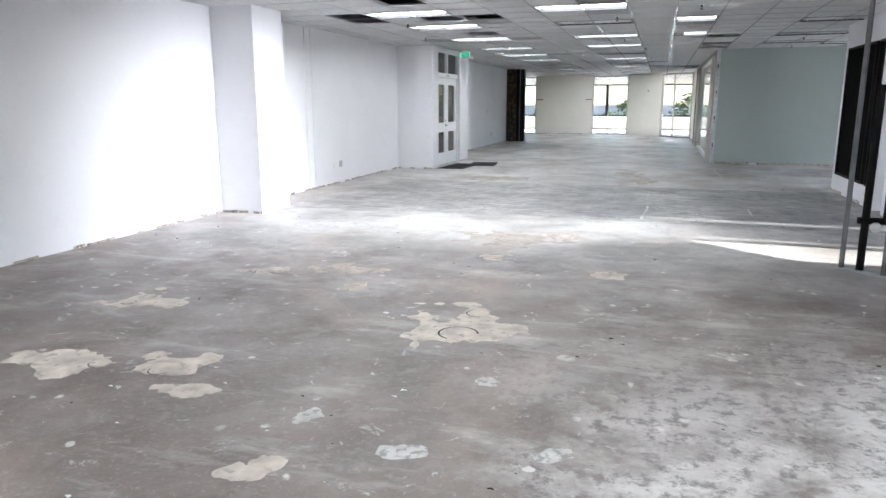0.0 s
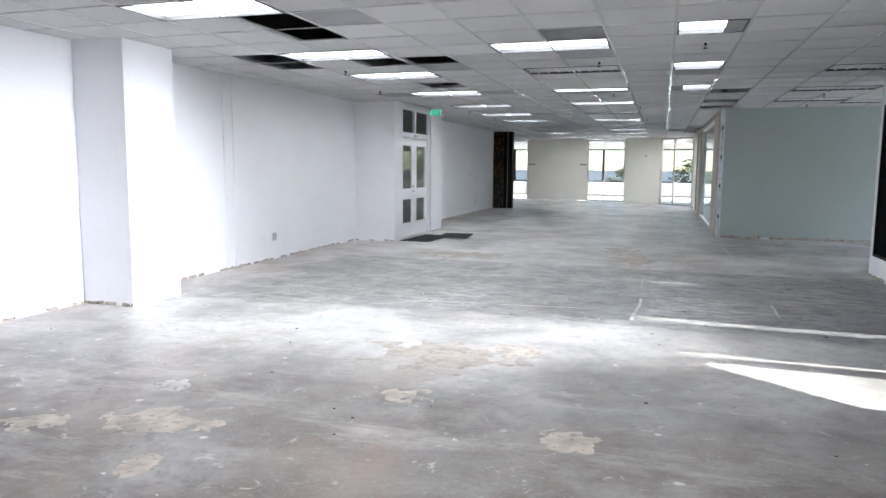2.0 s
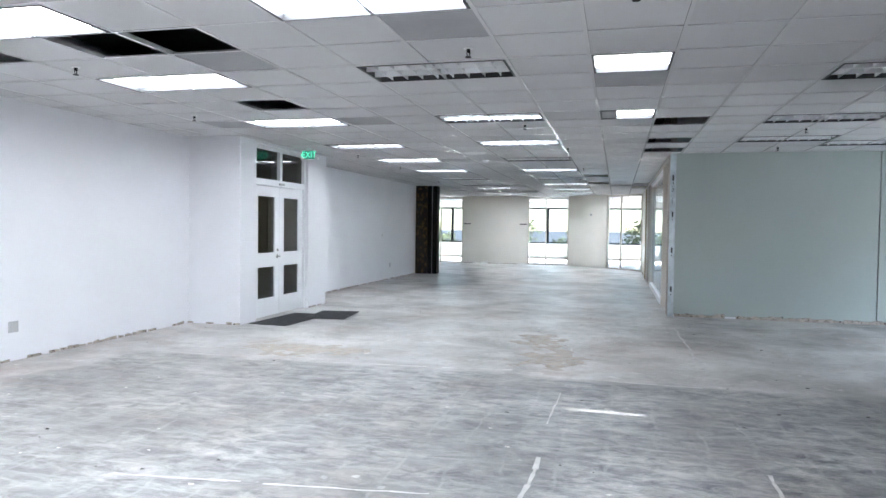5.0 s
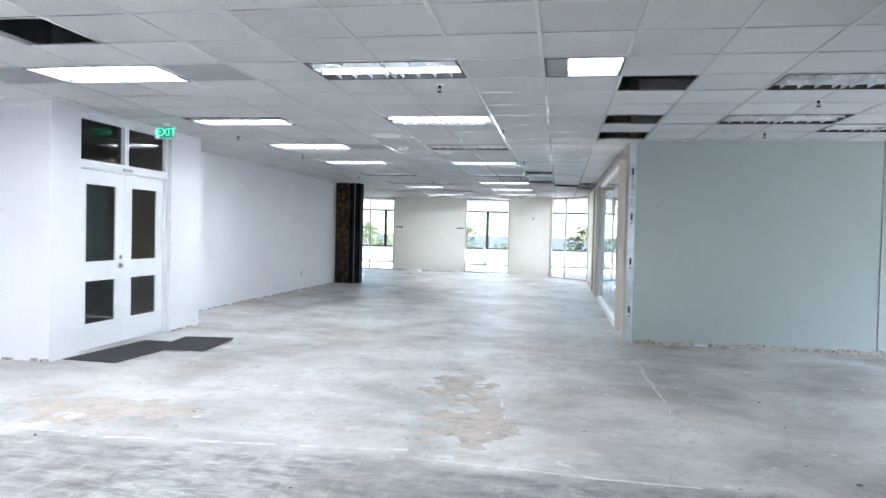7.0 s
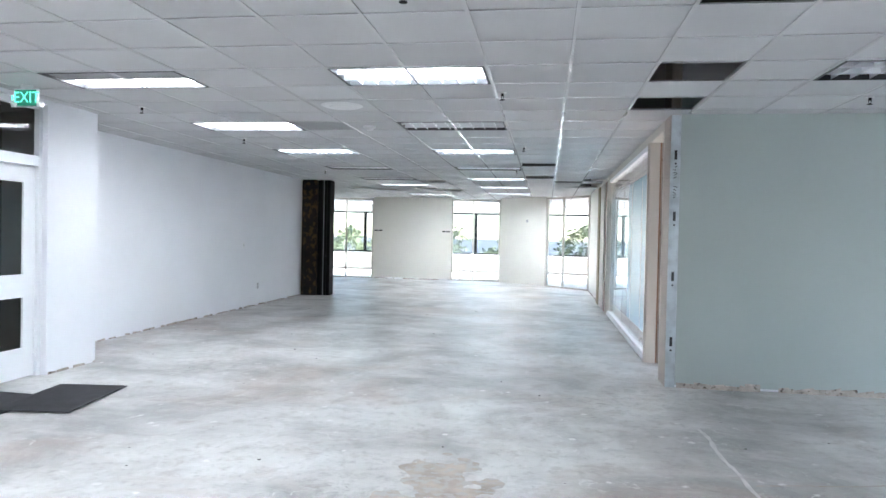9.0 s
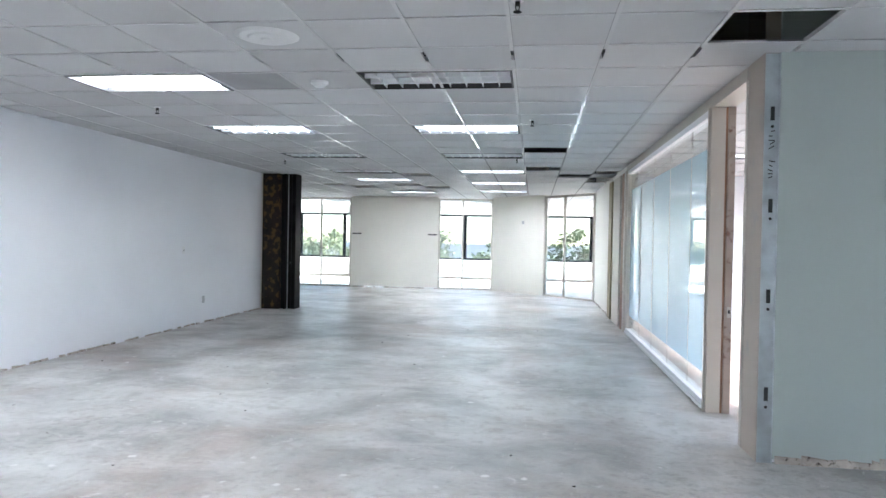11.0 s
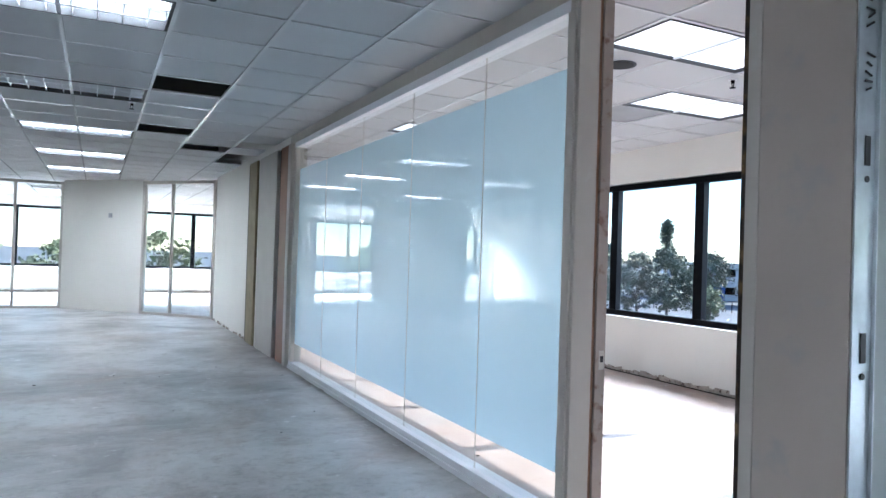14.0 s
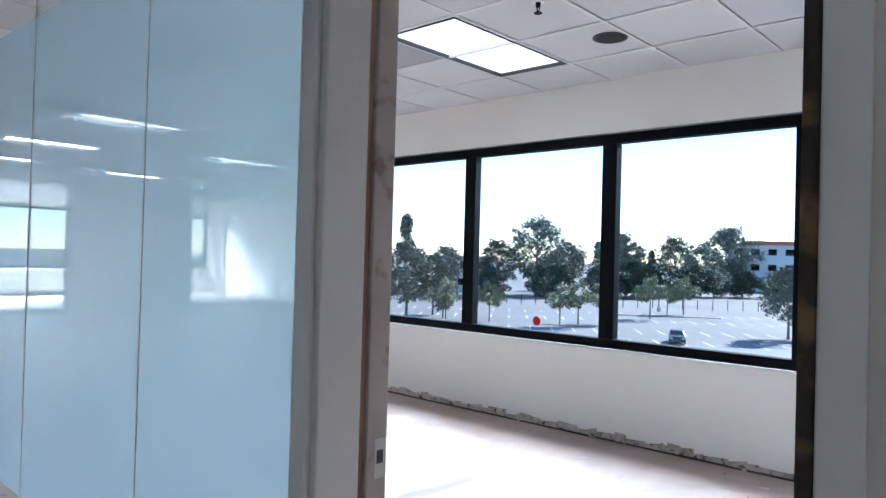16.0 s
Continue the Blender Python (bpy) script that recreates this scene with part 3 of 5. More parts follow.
for i in range(-17, 15):
    x0 = GX + i * PITCH
    for ya, yb in ((-6.0, 13.4), (13.4, 18.05), (18.29, 39.0)):
        if x0 < -5.66:
            ya, yb = (14.4, 18.4) if ya == 13.4 and x0 > -8.8 else (26.7, 39.0) if ya > 18 else (0, 0)
        if yb > ya and -9.6 < x0 < east_edge((ya + yb) / 2):
            quick_box(tee_v, tee_f, x0 - 0.012, x0 + 0.012, ya, yb, C, C + 0.003)
            quick_box(tee_v, tee_f, x0 - 0.002, x0 + 0.002, ya, yb, C + 0.003, C + 0.035)
for j in range(-28, 47):
    y0 = GY + j * PITCH
    quick_box(tee_v, tee_f, -9.6 if y0 > 26.6 else -8.8 if 14.4 < y0 < 18.4 else -5.66, east_edge(y0), y0 - 0.010, y0 + 0.010, C + 0.0005, C + 0.0035)
me = bpy.data.meshes.new("ceiling")
nv, nt_, ng = len(verts), len(tee_v), len(gv)
allf = faces + [tuple(k + nv for k in f) for f in tee_f] + [tuple(k + nv + nt_ for k in f) for f in gf]
me.from_pydata(verts + tee_v + gv, [], allf)
for m_ in (M_tile, M_tee, M_grey):
    me.materials.append(m_)
me.polygons.foreach_set("material_index", [0] * len(faces) + [1] * len(tee_f) + [2] * len(gf))
me.update()
tagged(new("ceiling", me), "hung ceiling of square white tiles with open cells", "ceiling", kind="structure")


def troffer(kind, w=1.2, d=0.6):
    """Recessed fluorescent fixture with its lower corner at the origin."""
    names = {"lit": "lit recessed ceiling light with bright white lens", "off": "unlit recessed ceiling light with silver louvres",
             "tube": "louvred ceiling light with one tube lit", "two": "louvred ceiling light with two tubes lit", "half": "ceiling light with half its lens lit",
             "prism": "lit ceiling light with a ribbed prismatic lens"}
    t = thing("ceiling_light", (0, 0, 0), names[kind], "ceiling light", "recessed ceiling lights")
    bm = bmesh.new()
    add_box(bm, 0.012, w - 0.012, 0.012, d - 0.012, 0.10, 0.11)
    for q in ((0.012, 0.02, 0.012, d - 0.012), (w - 0.02, w - 0.012, 0.012, d - 0.012), (0.02, w - 0.02, 0.012, 0.02), (0.02, w - 0.02, d - 0.02, d - 0.012)):
        add_box(bm, *q, 0.0, 0.10)
    part("housing", bm, M_louver, t)
    bm = bmesh.new()
    for q in ((0.013, 0.032, 0.013, d - 0.013), (w - 0.032, w - 0.013, 0.013, d - 0.013), (0.032, w - 0.032, 0.013, 0.028), (0.032, w - 0.032, d - 0.028, d - 0.013)):
        add_box(bm, *q, -0.004, 0.004)
    part("frame", bm, M_edge, t)
    bm = bmesh.new()
    for q in ((0.0205, 0.024, 0.0205, d - 0.0205), (w - 0.024, w - 0.0205, 0.0205, d - 0.0205), (0.024, w - 0.024, 0.0205, 0.024), (0.024, w - 0.024, d - 0.024, d - 0.0205)):
        add_box(bm, *q, 0.005, 0.099)
    part("liner", bm, M_liner, t, "dark inner wall of the fixture")
    if kind == "prism":
        box_part("diffuser", t, M_prism, 0.025, w - 0.025, 0.025, d - 0.025, 0.02, 0.026, 0)
        for k in range(1, 6):
            box_part("rib", t, M_plastic, w * k / 6 - 0.001, w * k / 6 + 0.001, 0.03, d - 0.03, 0.016, 0.0195, 0)
        for k in range(1, 3):
            box_part("rib", t, M_plastic, 0.03, w - 0.03, d * k / 3 - 0.001, d * k / 3 + 0.001, 0.0155, 0.0195, 0)
    elif kind in ("lit", "half"):
        if kind == "half":
            box_part("diffuser", t, M_lit, 0.025, w - 0.025, 0.33, d - 0.025, 0.042, 0.048, 0)
            box_part("cover", t, M_grey, 0.032, w - 0.032, 0.028, 0.325, 0.014, 0.02, 0)
        else:
            box_part("diffuser", t, M_lit, 0.025, w - 0.025, 0.025, d - 0.025, 0.042, 0.048, 0)
    else:
        bm = bmesh.new()
        for k in range(1, 3):
            yy = d * k / 3
            add_box(bm, 0.035, w - 0.035, yy - 0.012, yy + 0.012, 0.0, 0.055)
        part("spine", bm, M_louver, t)
        n = 9
        for k in range(1, n):
            xx = w * k / n
            bm = bmesh.new()
            add_box(bm, xx - 0.003, xx + 0.003, 0.03, d - 0.03, 0.004, 0.05)
            part("louvre", bm, M_louver, t)
        rows = {"off": (), "tube": (0.3,), "two": (0.1, 0.5)}[kind]
        for yy in (0.1, 0.3, 0.5):
            bm = bmesh.new()
            if yy in rows:
                add_box(bm, 0.05, w - 0.05, yy - 0.04, yy + 0.04, 0.056, 0.075)
                part("tube", bm, M_tube, t, "lit white tube")
            else:
                add_cyl(bm, (0.06, yy, 0.075), (w - 0.06, yy, 0.075), 0.013, n=8)
                part("tube", bm, M_plastic, t, "unlit white tube")
    return t


protos = {}
for x, y, kind in FIX:
    if kind not in protos:
        protos[kind] = troffer(kind)
        protos[kind].matrix_basis = pose(x, y, C)
    else:
        copy_thing(protos[kind], pose(x, y, C))
sq = troffer("lit", 0.6, 0.6)
sq.matrix_basis = pose(SQUARE[0][0], SQUARE[0][1], C)
tagged(sq, "lit square recessed ceiling light with bright lens")
squares = [sq] + [copy_thing(sq, pose(x, y, C)) for x, y in SQUARE[1:]]
for o, x0 in ((squares[0], 0.41), (squares[2], 0.03)):
    box_part("cover", o, M_grey, x0, x0 + 0.16, 0.03, 0.57, 0.006, 0.012, 0.002, "grey blanking strip")


# ---- windows ----
def ribbon(name, axis, at, a0, a1, z0, z1, mulls, label):
    """Black ribbon window: frame bars, mullions and panes in one wall."""
    w = thing(name, (0, 0, 0), label, "window", kind="structure")
    t0, t1 = at

    def bar(nm, p, q, r, s, material=M_winframe, inset=0.0):
        if axis == "y":
            box_part(nm, w, material, t0 + inset, t1 - inset, p, q, r, s, 0.004 if not inset else 0)
        else:
            box_part(nm, w, material, p, q, t0 + inset, t1 - inset, r, s, 0.004 if not inset else 0)
    bar("window_frame", a0, a1, z0, z0 + 0.07)
    bar("window_frame", a0, a1, z1 - 0.07, z1)
    edges = [a0] + list(mulls) + [a1]
    for k, e in enumerate(edges):
        c = e + (0.04 if k == 0 else -0.04 if k == len(edges) - 1 else 0)
        bar("mullion", c - 0.06, c + 0.06, z0 + 0.07, z1 - 0.07)
    mid = (t1 - t0) / 2 - 0.004
    for p, q in zip(edges, edges[1:]):
        bar("pane", p + 0.06, q - 0.06, z0 + 0.07, z1 - 0.07, M_glass, mid)
    for o in w.children:
        if o.name.startswith("pane"):
            o.visible_shadow = False
    return w


ribbon("window_1", "y", (4.89, 4.97), 18.36, 26.41, 0.67, 2.27, [19.61, 20.96, 22.32, 23.67, 25.02], "long black-framed ribbon window over a parking lot")
ribbon("window_2", "y", (4.89, 4.97), 27.01, 38.39, 0.67, 2.27, [28.4, 29.8, 31.2, 32.6, 34.0, 35.4, 36.8], "black-framed ribbon window of the far rooms")
ribbon("window_3", "x", (39.05, 39.13), -9.19, 4.39, 0.71, 2.39, [-7.45, -5.15, -2.85, -0.55, 1.75], "black-framed ribbon window in the end wall")
ribbon("window_10", "y", (7.56, 7.64), 14.01, 16.39, 0.71, 1.99, [15.2], "black-framed window of the side alcove")
for k, (y0, y1, z0, z1) in enumerate(EAST):
    ribbon("window_%d" % (k + 4), "y", (3.96, 4.04), y0, y1, z0, z1, [], "unseen window added to let in sunlight") if z0 == 0.7 and y1 - y0 > 0.5 else None


# ---- glazed partitions ----
def glazing(name, p, q, z0, z1, mulls, label, depth=0.06, sash=0.05):
    """White-framed glass front from p to q with uprights at the given shares."""
    p, q = Vector((*p, 0)), Vector((*q, 0))
    d = q - p
    g = thing(name, p, label, "glass partition", kind="structure", rz=math.degrees(math.atan2(d.y, d.x)))
    ln = d.length
    box_part("sill", g, M_frame, 0, ln, -depth / 2, depth / 2, 0, z0)
    box_part("head", g, M_frame, 0, ln, -depth / 2, depth / 2, z1, z1 + 0.06)
    xs = [sash / 2] + [ln * m for m in mulls] + [ln - sash / 2]
    for x in xs:
        box_part("post", g, M_frame, x - sash / 2, x + sash / 2, -depth / 2 + 0.003, depth / 2 - 0.003, z0, z1)
    for x0, x1 in zip(xs, xs[1:]):
        o = box_part("pane", g, M_glass, x0 + sash / 2, x1 - sash / 2, -0.004, 0.004, z0, z1, 0)
        o.visible_shadow = False
    return g


glazing("glass_front", (-9.6, 33.48), (-5.68, 33.48), 0.05, 2.58, [0.38, 0.765], "white-framed clear glass front of a far office")
glazing("glass_front", (-3.08, 33.48), (-1.50, 33.48), 0.05, 2.58, [0.45], "white-framed clear glass front between cream panels")
glazing("glass_front", (-0.04, 32.0), (1.15, 30.6), 0.05, 2.58, [0.42], "slanted white-framed clear glass front")

# frosted partition by the side room
gp = thing("glass_partition", (1.2, 19.6, 0), "frosted glass partition in a white frame", "glass partition", kind="structure")
box_part("sill", gp, M_trim, -0.05, 0.07, 0.0, 5.2, 0.0, 0.075, 0.006)
box_part("sill_step", gp, M_trim, -0.065, -0.052, 0.0, 5.2, 0.0, 0.035, 0.003)
box_part("head", gp, M_trim, -0.05, 0.07, 0.0, 5.2, 2.52, 2.58, 0.006)
box_part("post", gp, M_frame, -0.05, 0.07, 0.0, 0.05, 0.075, 2.52, 0.004)
box_part("post", gp, M_frame, -0.05, 0.07, 5.14, 5.2, 0.075, 2.52, 0.004)
joints = [0.05, 0.92, 1.98, 3.05, 4.10, 5.14]
for y0, y1 in zip(joints, joints[1:]):
    for nm, z0, z1, m_ in (("pane", 0.075, 0.28, M_glass), ("frosted_pane", 0.28, 2.27, M_frost), ("pane", 2.27, 2.52, M_glass)):
        bm = bmesh.new()
        y_hi = y1 - 0.003
        if m_ is M_frost:
            vs = [bm.verts.new(v) for v in ((0, y0, z0), (0, y_hi, z0), (0, y_hi, z1), (0, y0, z1))]
            bm.faces.new(vs)
        else:
            add_box(bm, -0.005, 0.005, y0, y_hi, z0, z1)
        o = part(nm, bm, m_, gp)
        if m_ is M_glass:
            o.visible_shadow = False
for y0 in joints[1:-1]:
    box_part("joint", gp, M_frame, -0.003, 0.003, y0 - 0.003, y0, 0.075, 2.52, 0)

# ---- things: doorway by the side room ----
jb = thing("door_frame", (1.2, 19.54, 0), "stripped doorway jamb in off-white metal and brown wood", "door frame", kind="structure")
box_part("jamb", jb, M_frame, -0.06, 0.06, 0.0, 0.057, 0, 2.58, 0.006)
box_part("stop", jb, M_bare, 0.061, 0.078, 0.006, 0.057, 0, 2.58, 0.003, "bare brown wood edge")
box_part("inner_jamb", jb, M_jamb, 0.079, 0.14, -0.004, 0.057, 0, 2.58, 0.006)
box_part("casing", jb, M_frame, -0.075, -0.061, 0.02, 0.057, 0, 2.58, 0.003)
sp = box_part("strike_plate", jb, M_frame, 0.10, 0.13, -0.0065, -0.0045, 0.81, 0.90, 0.001, "dark latch hole in steel plate")
box_part("latch_hole", sp, M_edge, 0.106, 0.124, -0.0085, -0.0067, 0.845, 0.875, 0)
jr = thing("door_frame", (1.2, 18.6, 0), "near doorway jamb stripped of its casing", "door frame", kind="structure")
# jamb coloured dark brown for the shade on this side
box_part("jamb", jr, M_darkwood_shade, -0.05, 0.13, 0.001, 0.022, 0, 2.58, 0.004)
box_part("casing", jr, M_frame, -0.056, -0.0505, -0.055, -0.003, 0, 2.58, 0.002)
box_part("inner_jamb", jr, M_jamb, 0.131, 0.17, -0.02, 0.03, 0, 2.58, 0.004, "brown-beige inner edge")

# steel stud at the end of the board wall
st = thing("metal_stud", (1.152, 18.212, 0), "galvanised steel stud with punched holes and ink marks", "metal stud")
bm = bmesh.new()
add_box(bm, 0.0, 0.092, 0.0, 0.006, 0, C, 0)
part("web", bm, M_zinc, st)
box_part("flange", st, M_zinc, 0.088, 0.092, -0.012, -0.0005, 0, C, 0)
for z in (0.45, 1.09, 1.68, 2.28):
    bm = bmesh.new()
    add_box(bm, 0.036, 0.062, -0.004, -0.0005, z - 0.045, z + 0.045, 0.0015)
    part("punched_hole", bm, M_edge, st)
    bm = bmesh.new()
    add_cyl(bm, (0.049, -0.0005, z - 0.085), (0.049, -0.004, z - 0.085), 0.010, n=10)
    part("punched_hole", bm, M_edge, st)
rng = random.Random(7)
for z0 in (1.86, 2.05):
    for k in range(5):
        z = z0 + k * 0.028
        bm = bmesh.new()
        x0 = 0.025 + rng.uniform(0, 0.02)
        vs = [Vector((x0, -0.0045, z)), Vector((x0 + rng.uniform(0.02, 0.04), -0.0045, z + rng.uniform(-0.012, 0.02)))]
        add_cyl(bm, vs[0], vs[1], 0.0035, n=5)
        part("ink_mark", bm, M_ink, st)


# doorways past the glass partition
# black and dark brown strips put the shade of open gaps into colour
for x0, y0, y1, m_, lab in ((1.12, 24.86, 24.99, M_frame, "white painted door post"), (1.13, 25.02, 25.38, M_veneer, "orange-brown veneered door edge"),
                            (1.16, 25.38, 25.54, M_blacksteel, "black strip for the shaded gap beside the post"), (1.12, 25.55, 26.55, M_frame, "broad white door post"),
                            (1.14, 26.56, 26.70, M_cream, "narrow cream door post"), (1.11, 26.71, 27.20, M_olive, "olive-brown bare timber door post"), (1.13, 27.21, 27.345, M_darkwood_shade, "dark brown strip for the gap past the timber")):
    bm = bmesh.new()
    add_box(bm, x0, 1.31, y0, y1, 0, 2.58, 0.006)
    mesh_ob("door_post", bm, m_, lab, "door post", "structure")
# stripped dark column
cl = thing("column", (-5.66, 26.6, 0), "stripped dark brown column with black steel channel", "column", kind="structure")
box_part("face_board", cl, M_darkwood_shade, 0.004, 0.36, 0.0, 0.12, 0, C + 0.1, 0.012, "rust-brown stained face board")
# black block put in for the dark gap between the boards
box_part("recess", cl, M_blacksteel, 0.02, 0.56, 0.121, 0.42, 0, C + 0.1, 0.004)
box_part("channel", cl, M_blacksteel, 0.44, 0.475, 0.03, 0.12, 0, C + 0.1, 0.003)
box_part("conduit", cl, M_plate, 0.50, 0.515, 0.07, 0.085, 0.0, C + 0.1, 0.003, "thin pale conduit")
box_part("channel", cl, M_blacksteel, 0.58, 0.65, 0.10, 0.42, 0, C + 0.1, 0.004)
box_part("clip", cl, M_edge, 0.48, 0.57, 0.06, 0.10, 0.9, 0.93, 0.002)

# ---- entry doors ----
dw = thing("door_1", (-4.95, 15.5, 0), "white double doors with smoked glass panels and transom", "double door", kind="structure")
W = 1.77
for q in ((0.0, 0.05, 0, 2.64), (W - 0.05, W, 0, 2.64), (0.05, W - 0.05, 2.58, 2.64), (0.05, W - 0.05, 2.03, 2.13)):
    box_part("door_frame", dw, M_trim, -0.05, 0.055, q[0], q[1], q[2], q[3], 0.004)
box_part("transom_bar", dw, M_trim, -0.05, 0.055, W / 2 - 0.04, W / 2 + 0.04, 2.13, 2.58, 0.004)
for y0, y1 in ((0.05, W / 2 - 0.04), (W / 2 + 0.04, W - 0.05)):
    box_part("transom_glass", dw, M_tint, -0.004, 0.004, y0, y1, 2.13, 2.58, 0)
box_part("closer", dw, M_plate, 0.056, 0.075, W / 2 - 0.07, W / 2 + 0.09, 2.055, 2.09, 0.004, "small grey contact box")
for k, (y0, y1) in enumerate(((0.054, W / 2 - 0.003), (W / 2 + 0.003, W - 0.054))):
    leaf = thing("leaf", (0, 0, 0), "", "")
    leaf.parent = dw
    bm = bmesh.new()
    for q in slab_with_gaps("y", -0.022, 0.022, y0, y1, 0.012, 2.026, [(y0 + 0.135, y1 - 0.135, 0.98, 1.88)]):
        if q[4] == 0.012 and q[5] == 0.98:
            continue
        add_box(bm, *q)
    for q in ((y0 + 0.135, y1 - 0.135, 0.79, 0.98), (y0 + 0.135, y1 - 0.135, 0.012, 0.28)):
        add_box(bm, -0.022, 0.022, *q)
    part("panel", bm, M_trim, leaf)
    for z0, z1 in ((0.28, 0.79), (0.98, 1.88)):
        box_part("pane", leaf, M_tint, -0.004, 0.004, y0 + 0.135, y1 - 0.135, z0, z1, 0)
        bm = bmesh.new()
        for q in ((y0 + 0.135, y0 + 0.15, z0, z1), (y1 - 0.15, y1 - 0.135, z0, z1), (y0 + 0.15, y1 - 0.15, z0, z0 + 0.015), (y0 + 0.15, y1 - 0.15, z1 - 0.015, z1)):
            add_box(bm, 0.004, 0.026, *q)
        part("bead", bm, M_trim, leaf)
bm = bmesh.new()
add_cyl(bm, (0.022, W / 2 - 0.07, 0.93), (0.075, W / 2 - 0.07, 0.93), 0.011)
add_cyl(bm, (0.07, W / 2 - 0.07, 0.93), (0.072, W / 2 - 0.19, 0.925), 0.010)
add_cyl(bm, (0.021, W / 2 - 0.07, 0.93), (0.03, W / 2 - 0.07, 0.93), 0.032, n=20)
part("handle", bm, M_chrome, dw, "chrome lever handle")
bm = bmesh.new()
add_cyl(bm, (0.021, W / 2 - 0.07, 1.03), (0.035, W / 2 - 0.07, 1.03), 0.024, n=20)
part("lock", bm, M_chrome, dw, "round chrome lock")

sc = thing("wall_sconce", (-8.79, 16.2, 1.75), "small lit wall sconce in the entry hall", "wall lamp")
box_part("back_plate", sc, M_edge, 0, 0.02, -0.04, 0.04, -0.12, 0.12, 0.006)
bm = bmesh.new()
add_cyl(bm, (0.02, 0, -0.02), (0.10, 0, 0.0), 0.012)
part("arm", bm, M_edge, sc)
bm = bmesh.new()
add_cyl(bm, (0.10, 0, 0.0), (0.10, 0, 0.14), 0.035, 0.055, 18)
part("shade", bm, M_sconce, sc)

# ---- exit sign ----
ex = thing("exit_sign", (-4.52, 16.6, C), "green lit exit sign hung from the ceiling", "exit sign")
ex.scale = (0.72, 0.72, 0.8)
bm = bmesh.new()
add_cyl(bm, (0, 0, -0.0), (0, 0, -0.035), 0.07, 0.06, 24)
part("canopy", bm, M_sign, ex)
box_part("panel", ex, M_sign, -0.16, 0.16, -0.018, 0.018, -0.235, -0.036, 0.008)
box_part("face", ex, M_signface, -0.145, 0.145, -0.021, -0.0185, -0.222, -0.05, 0.0)
fc = bpy.data.curves.new("EXIT", "FONT")
fc.body = "EXIT"
fc.size, fc.extrude, fc.align_x, fc.align_y = 0.17, 0.001, "CENTER", "CENTER"
tmp = new("letters_src", fc)
dg = bpy.context.evaluated_depsgraph_get()
dg.update()
me = bpy.data.meshes.new_from_object(tmp.evaluated_get(dg))
bpy.data.objects.remove(tmp)
me.materials.clear()
me.materials.append(M_green)
lt = new("letters", me)
lt.parent = ex
lt.matrix_basis = pose(0.015, -0.0235, -0.136, 90, 0, 0)
bm = bmesh.new()
vs = [bm.verts.new(v) for v in ((-0.14, -0.0235, -0.136), (-0.185, -0.0235, -0.10), (-0.185, -0.0235, -0.172))]
bm.faces.new(vs)
part("arrow", bm, M_green, ex)
for x in (-0.12, 0.19):
    bm = bmesh.new()
    add_cyl(bm, (x, 0.0, -0.20), (x + (0.05 if x > 0 else -0.05), -0.05, -0.215), 0.022, 0.03, 14)
    part("lamp_head", bm, M_plastic, ex)

# ---- door mats ----
for q, rz, lab in (((-4.45, 15.85, 0.62, 1.35), -3, "black ribbed rubber door mat"), ((-4.02, 16.45, 0.62, 0.95), 7, "smaller black rubber mat overlapping the first")):
    x, y, w, d = q
    mt = thing("door_mat", (x, y, 0.002 if rz < 0 else 0.012), lab, "door mat", rz=rz)
    box_part("base", mt, M_rubber, -w / 2, w / 2, -d / 2, d / 2, 0, 0.008, 0.003)
    n = 26
    bm = bmesh.new()
    for k in range(n):
        yy = -d / 2 + d * (k + 0.5) / n
        add_box(bm, -w / 2 + 0.03, w / 2 - 0.03, yy - 0.012, yy + 0.012, 0.008, 0.0105)
    part("ribs", bm, M_rubber, mt)

# ---- small fixtures on walls and ceiling ----
def plate(loc, face, label, slots=2, w=0.075, h=0.115, material=None, cat="outlet"):
    """Cover plate; face: degrees by which its front, -y, is turned."""
    o = thing("outlet" if cat == "outlet" else "light_switch" if cat == "switch" else "thermostat", loc, label, cat, rz=face)
    box_part("cover", o, material or M_plastic, -w / 2, w / 2, -0.008, 0.0, -h / 2, h / 2, 0.003)
    for k in range(slots):
        z = (k - (slots - 1) / 2) * 0.045
        box_part("socket", o, M_plate, -0.017, 0.017, -0.011, -0.0085, z - 0.014, z + 0.014, 0.002)
    return o


plate((-5.66, 12.04, 0.35), 90, "double grey outlet plate on the white wall", 2, 0.12, 0.115, M_plate)
plate((-5.66, 11.78, 0.34), 90, "blank white cover plate on the wall", 0)
plate((-5.66, 23.5, 1.19), 90, "white light switch on the wall", 1, cat="switch")
plate((-5.66, 24.17, 0.38), 90, "grey wall outlet near the floor", 2, material=M_plate)
plate((-0.62, 32.55, 1.95), -45, "small grey thermostat on the slanted panel", 1, 0.09, 0.09, M_plate, "thermostat")
for x in (-5.5, -3.25):
    bk = thing("wall_bracket", (x, 33.42, 1.58), "small dark steel bracket fixed to the cream panel", "bracket")
    box_part("bar", bk, M_blacksteel, -0.13, 0.13, -0.02, 0.0, -0.02, 0.02, 0.004)
    box_part("tab", bk, M_plate, -0.03, 0.03, -0.03, -0.0205, -0.012, 0.012, 0.002)

